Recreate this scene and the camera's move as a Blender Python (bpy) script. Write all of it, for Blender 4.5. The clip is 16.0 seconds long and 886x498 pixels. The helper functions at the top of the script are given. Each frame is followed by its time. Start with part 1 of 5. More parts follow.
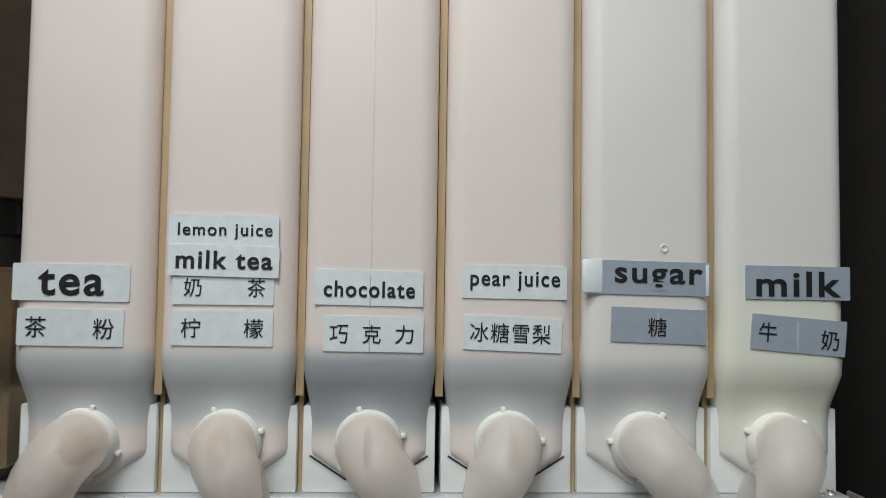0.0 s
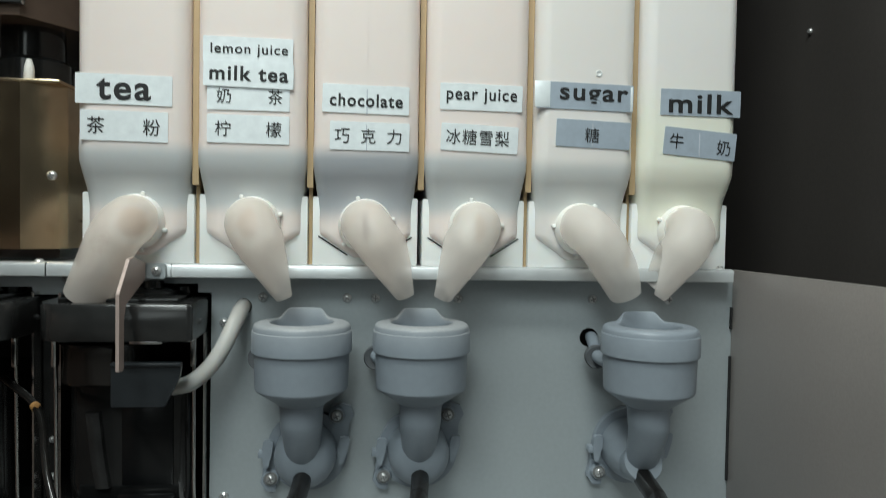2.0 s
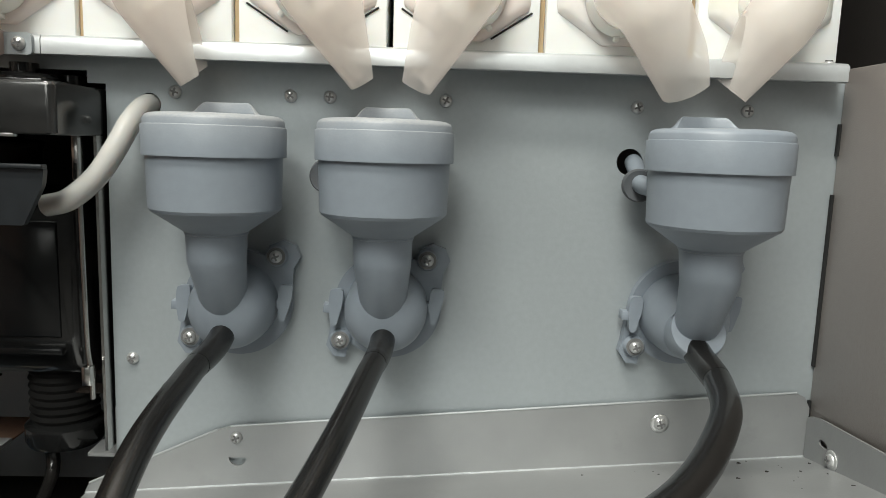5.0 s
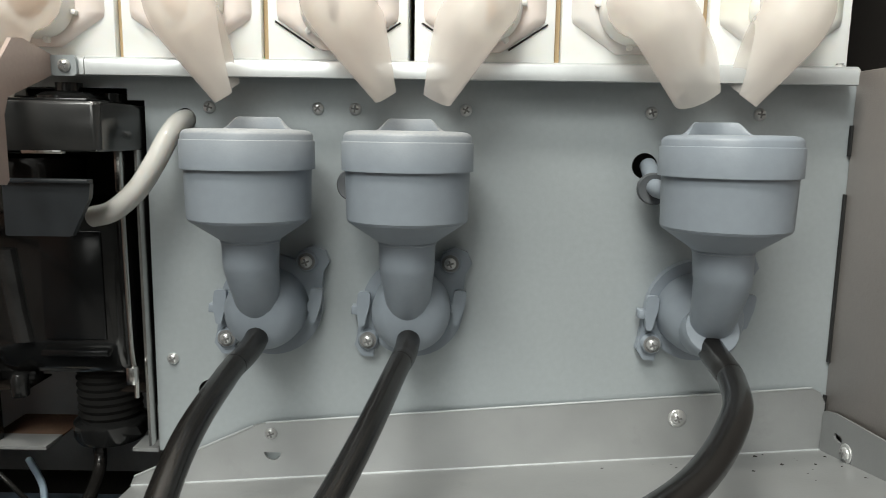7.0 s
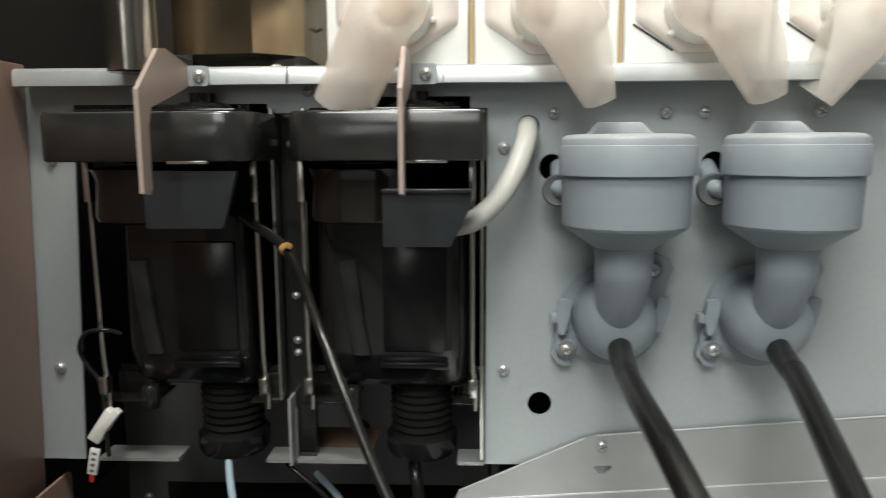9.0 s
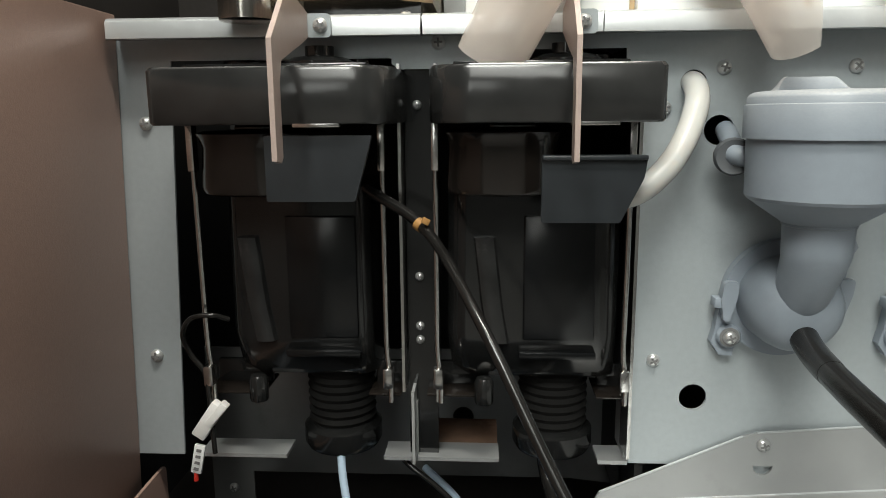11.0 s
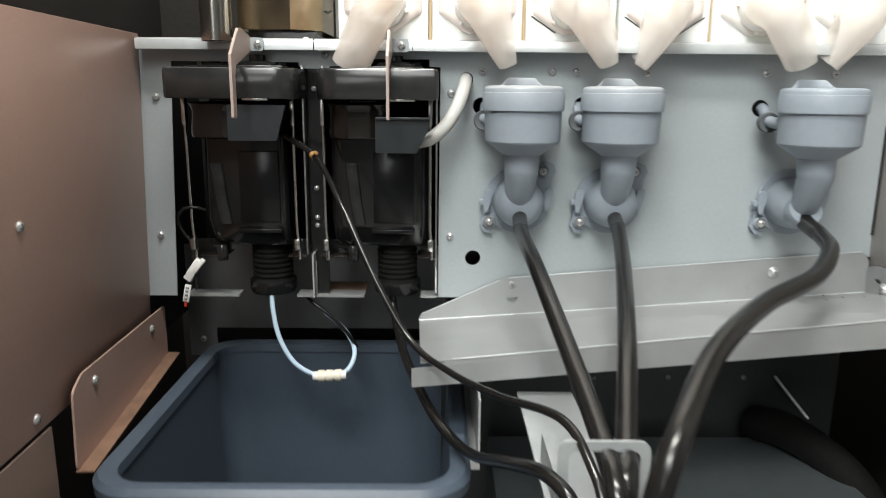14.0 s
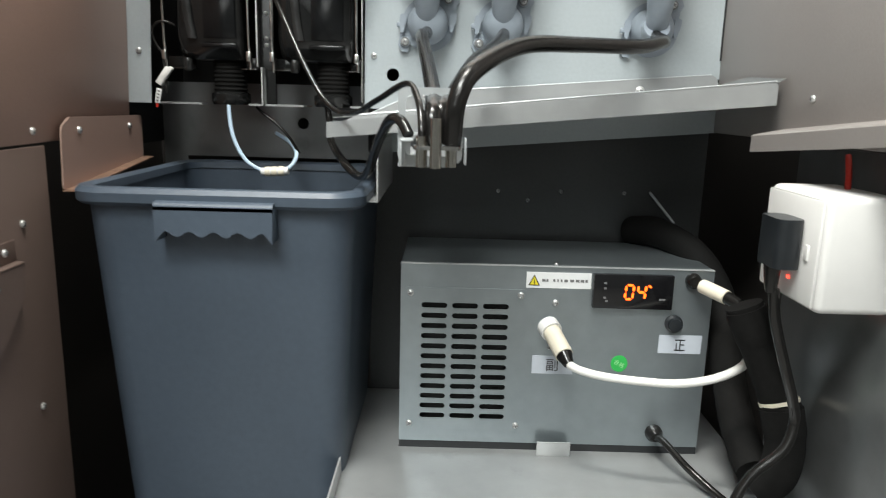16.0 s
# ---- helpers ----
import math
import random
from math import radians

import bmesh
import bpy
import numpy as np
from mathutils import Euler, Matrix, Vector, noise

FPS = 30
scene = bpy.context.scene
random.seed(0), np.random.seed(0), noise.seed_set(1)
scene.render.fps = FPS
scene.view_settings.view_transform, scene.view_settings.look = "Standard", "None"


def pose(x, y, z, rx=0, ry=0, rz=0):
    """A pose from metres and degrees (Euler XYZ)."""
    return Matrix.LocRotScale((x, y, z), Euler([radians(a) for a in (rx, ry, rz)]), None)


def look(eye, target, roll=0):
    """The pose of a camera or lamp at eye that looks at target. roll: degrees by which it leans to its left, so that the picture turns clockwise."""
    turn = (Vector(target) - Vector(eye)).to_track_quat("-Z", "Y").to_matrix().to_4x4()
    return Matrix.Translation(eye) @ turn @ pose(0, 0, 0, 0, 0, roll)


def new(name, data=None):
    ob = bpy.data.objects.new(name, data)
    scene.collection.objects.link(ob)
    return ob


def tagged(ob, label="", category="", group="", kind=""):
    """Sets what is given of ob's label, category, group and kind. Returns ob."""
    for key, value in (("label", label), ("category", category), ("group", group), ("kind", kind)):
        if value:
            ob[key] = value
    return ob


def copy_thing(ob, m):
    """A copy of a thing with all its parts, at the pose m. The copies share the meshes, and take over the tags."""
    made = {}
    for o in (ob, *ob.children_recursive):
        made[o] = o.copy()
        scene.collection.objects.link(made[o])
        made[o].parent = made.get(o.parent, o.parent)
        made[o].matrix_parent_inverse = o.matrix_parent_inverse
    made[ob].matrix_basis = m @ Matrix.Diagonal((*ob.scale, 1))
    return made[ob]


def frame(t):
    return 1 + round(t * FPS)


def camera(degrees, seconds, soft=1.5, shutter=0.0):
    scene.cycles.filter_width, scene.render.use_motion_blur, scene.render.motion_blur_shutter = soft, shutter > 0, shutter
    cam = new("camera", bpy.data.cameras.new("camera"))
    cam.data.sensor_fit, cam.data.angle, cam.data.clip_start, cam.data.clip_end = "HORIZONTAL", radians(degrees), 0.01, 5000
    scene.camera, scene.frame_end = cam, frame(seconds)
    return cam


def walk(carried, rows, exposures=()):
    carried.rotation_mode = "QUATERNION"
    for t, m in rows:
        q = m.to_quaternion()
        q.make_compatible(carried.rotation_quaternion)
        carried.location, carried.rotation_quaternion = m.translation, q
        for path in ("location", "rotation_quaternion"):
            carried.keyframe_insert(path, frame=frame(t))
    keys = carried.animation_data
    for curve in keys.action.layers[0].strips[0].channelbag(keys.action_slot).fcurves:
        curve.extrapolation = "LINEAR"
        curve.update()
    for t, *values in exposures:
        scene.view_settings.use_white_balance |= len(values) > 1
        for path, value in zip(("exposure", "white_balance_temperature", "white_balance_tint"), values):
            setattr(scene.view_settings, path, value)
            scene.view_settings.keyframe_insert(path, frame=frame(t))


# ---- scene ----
cam = camera(64.0, 16.0, soft=0.5, shutter=0.35)
PATH = [
    (0, (-0.019, 0.025, 0.933), (0.07, 2.021, 1.028), 0.8),
    (0.5, (-0.03, -0.005, 0.926), (0.072, 1.991, 1.005), 0.8),
    (1, (-0.043, -0.033, 0.908), (0.091, 1.962, 0.958), 0.9),
    (1.5, (-0.051, -0.073, 0.882), (0.153, 1.916, 0.857), 1.0),
    (2, (-0.039, -0.073, 0.848), (0.175, 1.915, 0.782), 1.0),
    (2.5, (-0.026, -0.02, 0.815), (0.19, 1.964, 0.695), 1.1),
    (3, (-0.009, 0.013, 0.793), (0.194, 1.995, 0.618), 1.6),
    (3.5, (0.001, 0.037, 0.783), (0.131, 2.011, 0.494), 2.1),
    (4, (0.01, 0.051, 0.781), (0.07, 2.025, 0.468), 1.9),
    (4.2, (0.015, 0.057, 0.775), (0.053, 2.036, 0.486), 2.0),
    (6.3, (0.012, 0.057, 0.775), (0.126, 2.031, 0.474), 1.5),
    (6.5, (0.007, 0.052, 0.777), (0.118, 2.025, 0.47), 1.5),
    (7, (0.016, 0.042, 0.782), (0.008, 2.018, 0.476), 0.8),
    (7.5, (0.006, 0.045, 0.781), (-0.031, 2.023, 0.488), 0.3),
    (8, (-0.032, 0.048, 0.782), (-0.071, 2.026, 0.486), 0.0),
    (8.5, (-0.085, 0.044, 0.779), (-0.146, 2.024, 0.503), -0.1),
    (9, (-0.151, 0.047, 0.78), (-0.233, 2.025, 0.496), -0.3),
    (9.5, (-0.193, 0.053, 0.778), (-0.324, 2.027, 0.488), -0.7),
    (10, (-0.206, 0.063, 0.774), (-0.367, 2.035, 0.482), -0.9),
    (10.2, (-0.212, 0.073, 0.775), (-0.35, 2.044, 0.47), -0.9),
    (12.4, (-0.216, 0.093, 0.782), (-0.329, 2.042, 0.348), -0.4),
    (12.5, (-0.21, 0.088, 0.783), (-0.324, 2.038, 0.35), -0.4),
    (13, (-0.187, 0.025, 0.783), (-0.277, 1.974, 0.346), -0.1),
    (13.5, (-0.172, -0.085, 0.776), (-0.227, 1.867, 0.345), 0.2),
    (13.8, (-0.155, -0.138, 0.783), (-0.164, 1.814, 0.346), 0.4),
    (14, (-0.144, -0.174, 0.779), (-0.13, 1.78, 0.351), 0.5),
    (14.5, (-0.103, -0.301, 0.761), (-0.094, 1.653, 0.332), 0.8),
    (15, (-0.082, -0.402, 0.743), (-0.147, 1.548, 0.302), 0.7),
    (15.2, (-0.077, -0.402, 0.723), (-0.147, 1.547, 0.283), 0.8),
    (15.5, (-0.068, -0.379, 0.678), (-0.145, 1.569, 0.233), 0.8),
    (16, (-0.056, -0.346, 0.617), (-0.058, 1.611, 0.205), 1.5),
]
EXPOSURES = [(0, -0.30, 6300, 9), (1, -0.10, 6300, 8), (1.5, 0.02, 6150, 4), (2, 0.10, 6250, 2), (2.5, 0.18, 6500, 3), (3, 0.22, 6750, 5), (3.5, 0.36, 6800, 7), (4, 0.60, 6800, 8), (7, 0.78, 6800, 9), (8.5, 0.74, 6850, 8), (9.5, 0.92, 6850, 8), (12.5, 1.04, 6750, 9), (14, 1.24, 6650, 10), (15, 1.27, 6550, 8), (15.5, 1.34, 6600, 9), (16, 1.54, 6600, 9)]
walk(cam, [(t, look(eye, target, roll)) for t, eye, target, roll in PATH], EXPOSURES)

# ---- world, lamps ----
world = bpy.data.worlds.new("world")
world.use_nodes = True
world.node_tree.nodes["Background"].inputs[0].default_value = (0.62, 0.66, 0.72, 1)
world.node_tree.nodes["Background"].inputs[1].default_value = 0.25
scene.world = world


def area_lamp(name, eye, target, sx, sy, watts, colour):
    data = bpy.data.lights.new(name, "AREA")
    data.shape, data.size, data.size_y, data.energy, data.color = "RECTANGLE", sx, sy, watts, colour
    ob = new(name, data)
    ob.matrix_world = look(eye, target)
    return ob


area_lamp("cabinet_strip_lamp", (-0.16, -0.04, 1.80), (-0.10, 0.40, 0.80), 0.50, 0.12, 6.8, (1.0, 0.99, 0.945))
area_lamp("room_lamp", (-0.55, -1.15, 2.50), (-0.1, 0.1, 0.7), 1.0, 0.7, 30, (0.965, 1.0, 0.985))
area_lamp("room_lamp", (-0.2, -2.2, 2.40), (0.0, 0.2, 0.6), 1.2, 0.8, 9, (0.965, 1.0, 0.985))
area_lamp("room_window_light", (-0.80, -2.95, 1.35), (-0.3, 0.4, 0.75), 0.6, 1.0, 2.6, (0.96, 1.0, 1.0))


# ---- materials ----
def material(name, colour, rough=0.5, metal=0.0, grain=60.0, vary=0.06, bump=0.0, bump_scale=400.0, spec=0.5, stains=0.0,
             sss=0.0, trans=0.0, coat=0.0, brushed=None, stain_colour=None, fill_shade=None):
    m = bpy.data.materials.new(name)
    m.use_nodes = True
    nt = m.node_tree
    b = nt.nodes["Principled BSDF"]
    b.inputs["Roughness"].default_value = rough
    b.inputs["Metallic"].default_value = metal
    b.inputs["Specular IOR Level"].default_value = spec
    b.inputs["Coat Weight"].default_value = coat
    if sss:
        b.inputs["Subsurface Weight"].default_value = sss
        b.inputs["Subsurface Radius"].default_value = (0.012, 0.009, 0.007)
        b.inputs["Subsurface Scale"].default_value = 1.0
    if trans:
        b.inputs["Transmission Weight"].default_value = trans
        b.inputs["IOR"].default_value = 1.25
    tc = nt.nodes.new("ShaderNodeTexCoord")
    mp = nt.nodes.new("ShaderNodeMapping")
    nt.links.new(tc.outputs["Object"], mp.inputs["Vector"])
    if brushed:
        mp.inputs["Scale"].default_value = brushed
    fine = nt.nodes.new("ShaderNodeTexNoise")
    fine.inputs["Scale"].default_value, fine.inputs["Detail"].default_value = grain, 4
    nt.links.new(mp.outputs["Vector"], fine.inputs["Vector"])
    big = nt.nodes.new("ShaderNodeTexNoise")
    big.inputs["Scale"].default_value, big.inputs["Detail"].default_value = 9.0, 3
    nt.links.new(tc.outputs["Object"], big.inputs["Vector"])
    mix = nt.nodes.new("ShaderNodeMix")
    mix.data_type = "FLOAT"
    mix.inputs[0].default_value = 0.5
    nt.links.new(fine.outputs["Fac"], mix.inputs[2])
    nt.links.new(big.outputs["Fac"], mix.inputs[3])
    ramp = nt.nodes.new("ShaderNodeValToRGB")
    lo = [max(0.0, c * (1 - vary * 2)) for c in colour]
    hi = [min(1.0, c * (1 + vary * 2)) for c in colour]
    ramp.color_ramp.elements[0].position, ramp.color_ramp.elements[1].position = 0.3, 0.7
    ramp.color_ramp.elements[0].color = (*lo, 1)
    ramp.color_ramp.elements[1].color = (*hi, 1)
    nt.links.new(mix.outputs[0], ramp.inputs[0])
    out = ramp.outputs[0]
    if stains:
        st = nt.nodes.new("ShaderNodeTexNoise")
        st.inputs["Scale"].default_value, st.inputs["Detail"].default_value, st.inputs["Roughness"].default_value = 26.0, 6, 0.7
        nt.links.new(tc.outputs["Object"], st.inputs["Vector"])
        sr = nt.nodes.new("ShaderNodeValToRGB")
        sr.color_ramp.elements[0].position, sr.color_ramp.elements[1].position = 0.60, 0.74
        sr.color_ramp.elements[0].color, sr.color_ramp.elements[1].color = (0, 0, 0, 1), (stains, stains, stains, 1)
        nt.links.new(st.outputs["Fac"], sr.inputs[0])
        sm = nt.nodes.new("ShaderNodeMix")
        sm.data_type = "RGBA"
        nt.links.new(sr.outputs[0], sm.inputs[0])
        nt.links.new(out, sm.inputs[6])
        sm.inputs[7].default_value = (*(stain_colour or [c * 0.45 for c in colour]), 1)
        out = sm.outputs[2]
    # band between two heights: powder seen through, plus painted shade of the slope
    if fill_shade:
        inner, z_top, soft_top, z_low, soft_low = fill_shade
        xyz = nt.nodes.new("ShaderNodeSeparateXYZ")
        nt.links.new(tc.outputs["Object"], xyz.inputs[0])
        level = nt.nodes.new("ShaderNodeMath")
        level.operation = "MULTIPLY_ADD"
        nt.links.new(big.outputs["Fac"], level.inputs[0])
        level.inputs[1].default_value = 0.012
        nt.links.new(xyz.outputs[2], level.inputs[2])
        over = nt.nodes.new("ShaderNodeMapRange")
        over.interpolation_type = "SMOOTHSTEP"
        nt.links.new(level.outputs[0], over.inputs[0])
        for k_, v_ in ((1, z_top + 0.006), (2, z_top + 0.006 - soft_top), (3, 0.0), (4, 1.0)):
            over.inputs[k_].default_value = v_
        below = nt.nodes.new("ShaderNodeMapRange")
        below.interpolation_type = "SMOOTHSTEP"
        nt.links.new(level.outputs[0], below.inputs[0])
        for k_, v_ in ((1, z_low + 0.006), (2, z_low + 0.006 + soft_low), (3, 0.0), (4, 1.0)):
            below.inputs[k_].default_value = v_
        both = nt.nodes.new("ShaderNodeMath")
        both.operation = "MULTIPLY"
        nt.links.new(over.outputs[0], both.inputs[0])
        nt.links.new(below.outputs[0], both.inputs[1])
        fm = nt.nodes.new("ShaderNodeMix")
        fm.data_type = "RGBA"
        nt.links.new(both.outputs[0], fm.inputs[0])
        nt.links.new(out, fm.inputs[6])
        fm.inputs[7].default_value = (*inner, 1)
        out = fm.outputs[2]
    nt.links.new(out, b.inputs["Base Color"])
    rr = nt.nodes.new("ShaderNodeMapRange")
    rr.inputs[3].default_value, rr.inputs[4].default_value = max(0.02, rough - 0.08), min(1.0, rough + 0.08)
    nt.links.new(mix.outputs[0], rr.inputs[0])
    nt.links.new(rr.outputs[0], b.inputs["Roughness"])
    if bump:
        bn = nt.nodes.new("ShaderNodeTexNoise")
        bn.inputs["Scale"].default_value, bn.inputs["Detail"].default_value = bump_scale, 3
        nt.links.new(tc.outputs["Object"], bn.inputs["Vector"])
        bp = nt.nodes.new("ShaderNodeBump")
        bp.inputs["Strength"].default_value, bp.inputs["Distance"].default_value = bump, 0.0006
        nt.links.new(bn.outputs["Fac"], bp.inputs["Height"])
        nt.links.new(bp.outputs[0], b.inputs["Normal"])
    return m


def lit_tops(m, colour, amount):
    """Lightens what faces up, light from above put into the colour, in uneven patches."""
    nt = m.node_tree
    b = nt.nodes["Principled BSDF"]
    base = b.inputs["Base Color"].links[0].from_socket
    geo = nt.nodes.new("ShaderNodeNewGeometry")
    xyz = nt.nodes.new("ShaderNodeSeparateXYZ")
    nt.links.new(geo.outputs["Normal"], xyz.inputs[0])
    patch = nt.nodes.new("ShaderNodeTexNoise")
    patch.inputs["Scale"].default_value, patch.inputs["Detail"].default_value = 45.0, 5
    up = nt.nodes.new("ShaderNodeMapRange")
    nt.links.new(xyz.outputs[2], up.inputs[0])
    for k_, v_ in ((1, 0.05), (2, 0.7), (3, 0.0), (4, amount)):
        up.inputs[k_].default_value = v_
    mul = nt.nodes.new("ShaderNodeMath")
    mul.operation = "MULTIPLY"
    nt.links.new(up.outputs[0], mul.inputs[0])
    nt.links.new(patch.outputs["Fac"], mul.inputs[1])
    mix = nt.nodes.new("ShaderNodeMix")
    mix.data_type = "RGBA"
    nt.links.new(mul.outputs[0], mix.inputs[0])
    nt.links.new(base, mix.inputs[6])
    mix.inputs[7].default_value = (*colour, 1)
    nt.links.new(mix.outputs[2], b.inputs["Base Color"])
    return m


def frosted(name, colour, see=0.2, stains=0.0, stain_colour=None):
    """Thin frosted plastic: scatters light through itself and lets a little be seen behind it."""
    m = material(name, colour, 0.38, 0, 50, 0.03, 0.05, 300, stains=stains, stain_colour=stain_colour)
    nt = m.node_tree
    b, out = nt.nodes["Principled BSDF"], nt.nodes["Material Output"]
    back = nt.nodes.new("ShaderNodeBsdfTranslucent")
    base = b.inputs["Base Color"].links[0].from_socket
    nt.links.new(base, back.inputs[0])
    clear = nt.nodes.new("ShaderNodeBsdfTransparent")
    clear.inputs[0].default_value = (1.0, 0.985, 0.975, 1)
    one, two = nt.nodes.new("ShaderNodeMixShader"), nt.nodes.new("ShaderNodeMixShader")
    one.inputs[0].default_value, two.inputs[0].default_value = 0.45, see
    nt.links.new(b.outputs[0], one.inputs[1])
    nt.links.new(back.outputs[0], one.inputs[2])
    nt.links.new(one.outputs[0], two.inputs[1])
    nt.links.new(clear.outputs[0], two.inputs[2])
    nt.links.new(two.outputs[0], out.inputs[0])
    return m


def glow(name, colour, strength):
    m = bpy.data.materials.new(name)
    m.use_nodes = True
    b = m.node_tree.nodes["Principled BSDF"]
    b.inputs["Base Color"].default_value = (*colour, 1)
    b.inputs["Emission Color"].default_value = (*colour, 1)
    b.inputs["Emission Strength"].default_value = strength
    return m


M_PANEL = material("coated_steel", (0.385, 0.424, 0.442), 0.42, 0.25, 300, 0.03, 0.08, 900)
M_ZINC = material("galvanised_steel", (0.56, 0.57, 0.57), 0.36, 0.55, 40, 0.06, 0.1, 500, stains=0.25)
M_TRAY = material("tray_zinc", (0.345, 0.355, 0.357), 0.38, 0.4, 40, 0.05, 0.1, 500, stains=0.2)
M_STRIP = material("dull_zinc", (0.24, 0.246, 0.25), 0.38, 0.65, 40, 0.08, 0.1, 500, stains=0.3)
M_RAIL = material("light_steel", (0.52, 0.545, 0.555), 0.34, 0.45, 120, 0.04, 0.06, 600)
M_STEEL = material("bare_steel", (0.62, 0.61, 0.59), 0.22, 1.0, 90, 0.06, 0.05, 600, brushed=(1, 1, 12))
M_STEEL_V = material("brushed_steel", (0.60, 0.57, 0.52), 0.2, 1.0, 160, 0.10, 0.05, 600, brushed=(10, 10, 0.6))
M_SCREW = material("zinc_plated_screw", (0.66, 0.665, 0.66), 0.3, 0.7, 90, 0.06)
M_BRONZE = material("bronze_sheet", (0.50, 0.40, 0.27), 0.24, 1.0, 60, 0.12, 0.04, 500)
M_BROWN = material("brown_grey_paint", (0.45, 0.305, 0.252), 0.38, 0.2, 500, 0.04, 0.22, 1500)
M_GREYWALL = material("grey_brown_paint", (0.310, 0.285, 0.270), 0.38, 0.2, 500, 0.04, 0.22, 1500)
# the lining's brown again, darkened for the weaker light low down
M_BROWN_SHADED = material("brown_grey_paint_shaded", (0.215, 0.155, 0.132), 0.38, 0.2, 500, 0.05, 0.22, 1500, stains=0.2)
M_BRACKET = material("pinkish_brown_paint", (0.47, 0.375, 0.335), 0.38, 0.2, 500, 0.04, 0.22, 1500)
M_DARKWALL = material("dark_paint", (0.055, 0.05, 0.047), 0.4, 0.1, 300, 0.08, 0.15, 900)
M_CHARCOAL = material("charcoal_paint", (0.043, 0.046, 0.047), 0.4, 0.2, 300, 0.08, 0.1, 900)
# near-black for recesses and gaps: their shade is put into the colour
M_VOID = material("dark_gap_shade", (0.014, 0.014, 0.014), 0.7, 0, 60, 0.1)
M_BLACK = material("black_plastic", (0.011, 0.0113, 0.0113), 0.14, 0, 90, 0.2, 0.6, 30, stains=0.25, stain_colour=(0.018, 0.018, 0.018), spec=0.55)
M_HEAD = material("glossy_black_plastic", (0.021, 0.0215, 0.0213), 0.17, 0, 60, 0.2, 0.9, 22, stains=0.3, stain_colour=(0.028, 0.028, 0.028), spec=0.6)
M_BLACK_D = material("black_satin_plastic", (0.015, 0.0178, 0.0205), 0.34, 0, 90, 0.15, 0.08, 300)
M_RUBBER = material("black_rubber", (0.010, 0.0095, 0.009), 0.22, 0, 120, 0.15, 0.06, 300)
M_GREYRUBBER = material("grey_rubber", (0.085, 0.092, 0.10), 0.5, 0, 120, 0.08, 0.08, 300)
M_FOAM = material("black_foam", (0.008, 0.0078, 0.0075), 0.8, 0, 200, 0.2, 0.3, 700, spec=0.15)
M_BOWL = material("grey_plastic", (0.250, 0.287, 0.328), 0.42, 0, 200, 0.03, 0.06, 800, sss=0.0)
# lid plastic with light from above painted on its upward faces
M_LID = lit_tops(material("grey_plastic_lit_tops", (0.250, 0.287, 0.328), 0.46, 0, 200, 0.03, 0.06, 800), (0.43, 0.43, 0.42), 1.0)
M_BOWL_ST = material("grey_plastic_stained", (0.250, 0.287, 0.328), 0.42, 0, 200, 0.03, 0.06, 800, stains=0.5, stain_colour=(0.24, 0.14, 0.06))
M_BLACK_W = material("black_plastic_mottled", (0.006, 0.0065, 0.007), 0.2, 0, 60, 0.25, 0.18, 90, stains=0.35, stain_colour=(0.05, 0.05, 0.048), spec=0.4)
# black lightened in patches to imitate the gloss on the fin
M_FIN = material("black_plastic_gloss_tone", (0.02, 0.02, 0.02), 0.25, 0, 60, 0.3, 0.2, 90, stains=0.4, stain_colour=(0.12, 0.115, 0.11))
M_BROWN_G = material("dark_brown_plastic", (0.013, 0.0105, 0.009), 0.15, 0, 90, 0.2, 0.08, 140)
M_GROUNDS = material("coffee_grounds", (0.02, 0.014, 0.01), 0.8, 0, 300, 0.3)
M_BIN = material("blue_grey_plastic", (0.061, 0.081, 0.108), 0.4, 0, 160, 0.05, 0.15, 500)
CAN_COLOUR = (0.85, 0.760, 0.715)
# grey bands mix powder behind the plastic with shade of the slanted front
M_CAN = material("milky_plastic", CAN_COLOUR, 0.42, 0, 14, 0.02, 0.05, 300, sss=0.15, fill_shade=((0.60, 0.62, 0.625), 0.902, 0.012, 0.850, 0.012))
M_CAN_C = material("milky_plastic_cocoa_and_shade", CAN_COLOUR, 0.42, 0, 14, 0.02, 0.05, 300, sss=0.15, fill_shade=((0.42, 0.44, 0.47), 0.904, 0.014, 0.845, 0.016))
M_CAN_S = material("milky_plastic_sugar_and_shade", (0.80, 0.765, 0.735), 0.42, 0, 14, 0.02, 0.05, 300, sss=0.15, fill_shade=((0.66, 0.67, 0.66), 0.898, 0.012, 0.852, 0.012))
M_CAN_Y = material("milky_plastic_over_milk_powder", (0.78, 0.755, 0.735), 0.42, 0, 14, 0.02, 0.05, 300, sss=0.15, fill_shade=((0.82, 0.82, 0.71), 0.965, 0.05, 0.835, 0.02))
M_BASE = material("white_plastic_base", (0.88, 0.89, 0.87), 0.45, 0, 40, 0.02, 0.05, 300, sss=0.2)
M_SPOUT = frosted("frosted_plastic", (0.985, 0.935, 0.905), 0.58)
M_SPOUT_D = frosted("frosted_plastic_powdered", (0.985, 0.915, 0.870), 0.58, 0.3, (0.66, 0.50, 0.38))
M_POWDER = material("pale_powder", (0.52, 0.32, 0.15), 0.9, 0, 300, 0.2, 0.3, 700)
M_COCOA = material("cocoa_powder", (0.08, 0.035, 0.03), 0.9, 0, 300, 0.2, 0.3, 700)
M_RING = material("white_plastic", (0.88, 0.86, 0.81), 0.4, 0, 50, 0.02, sss=0.25)
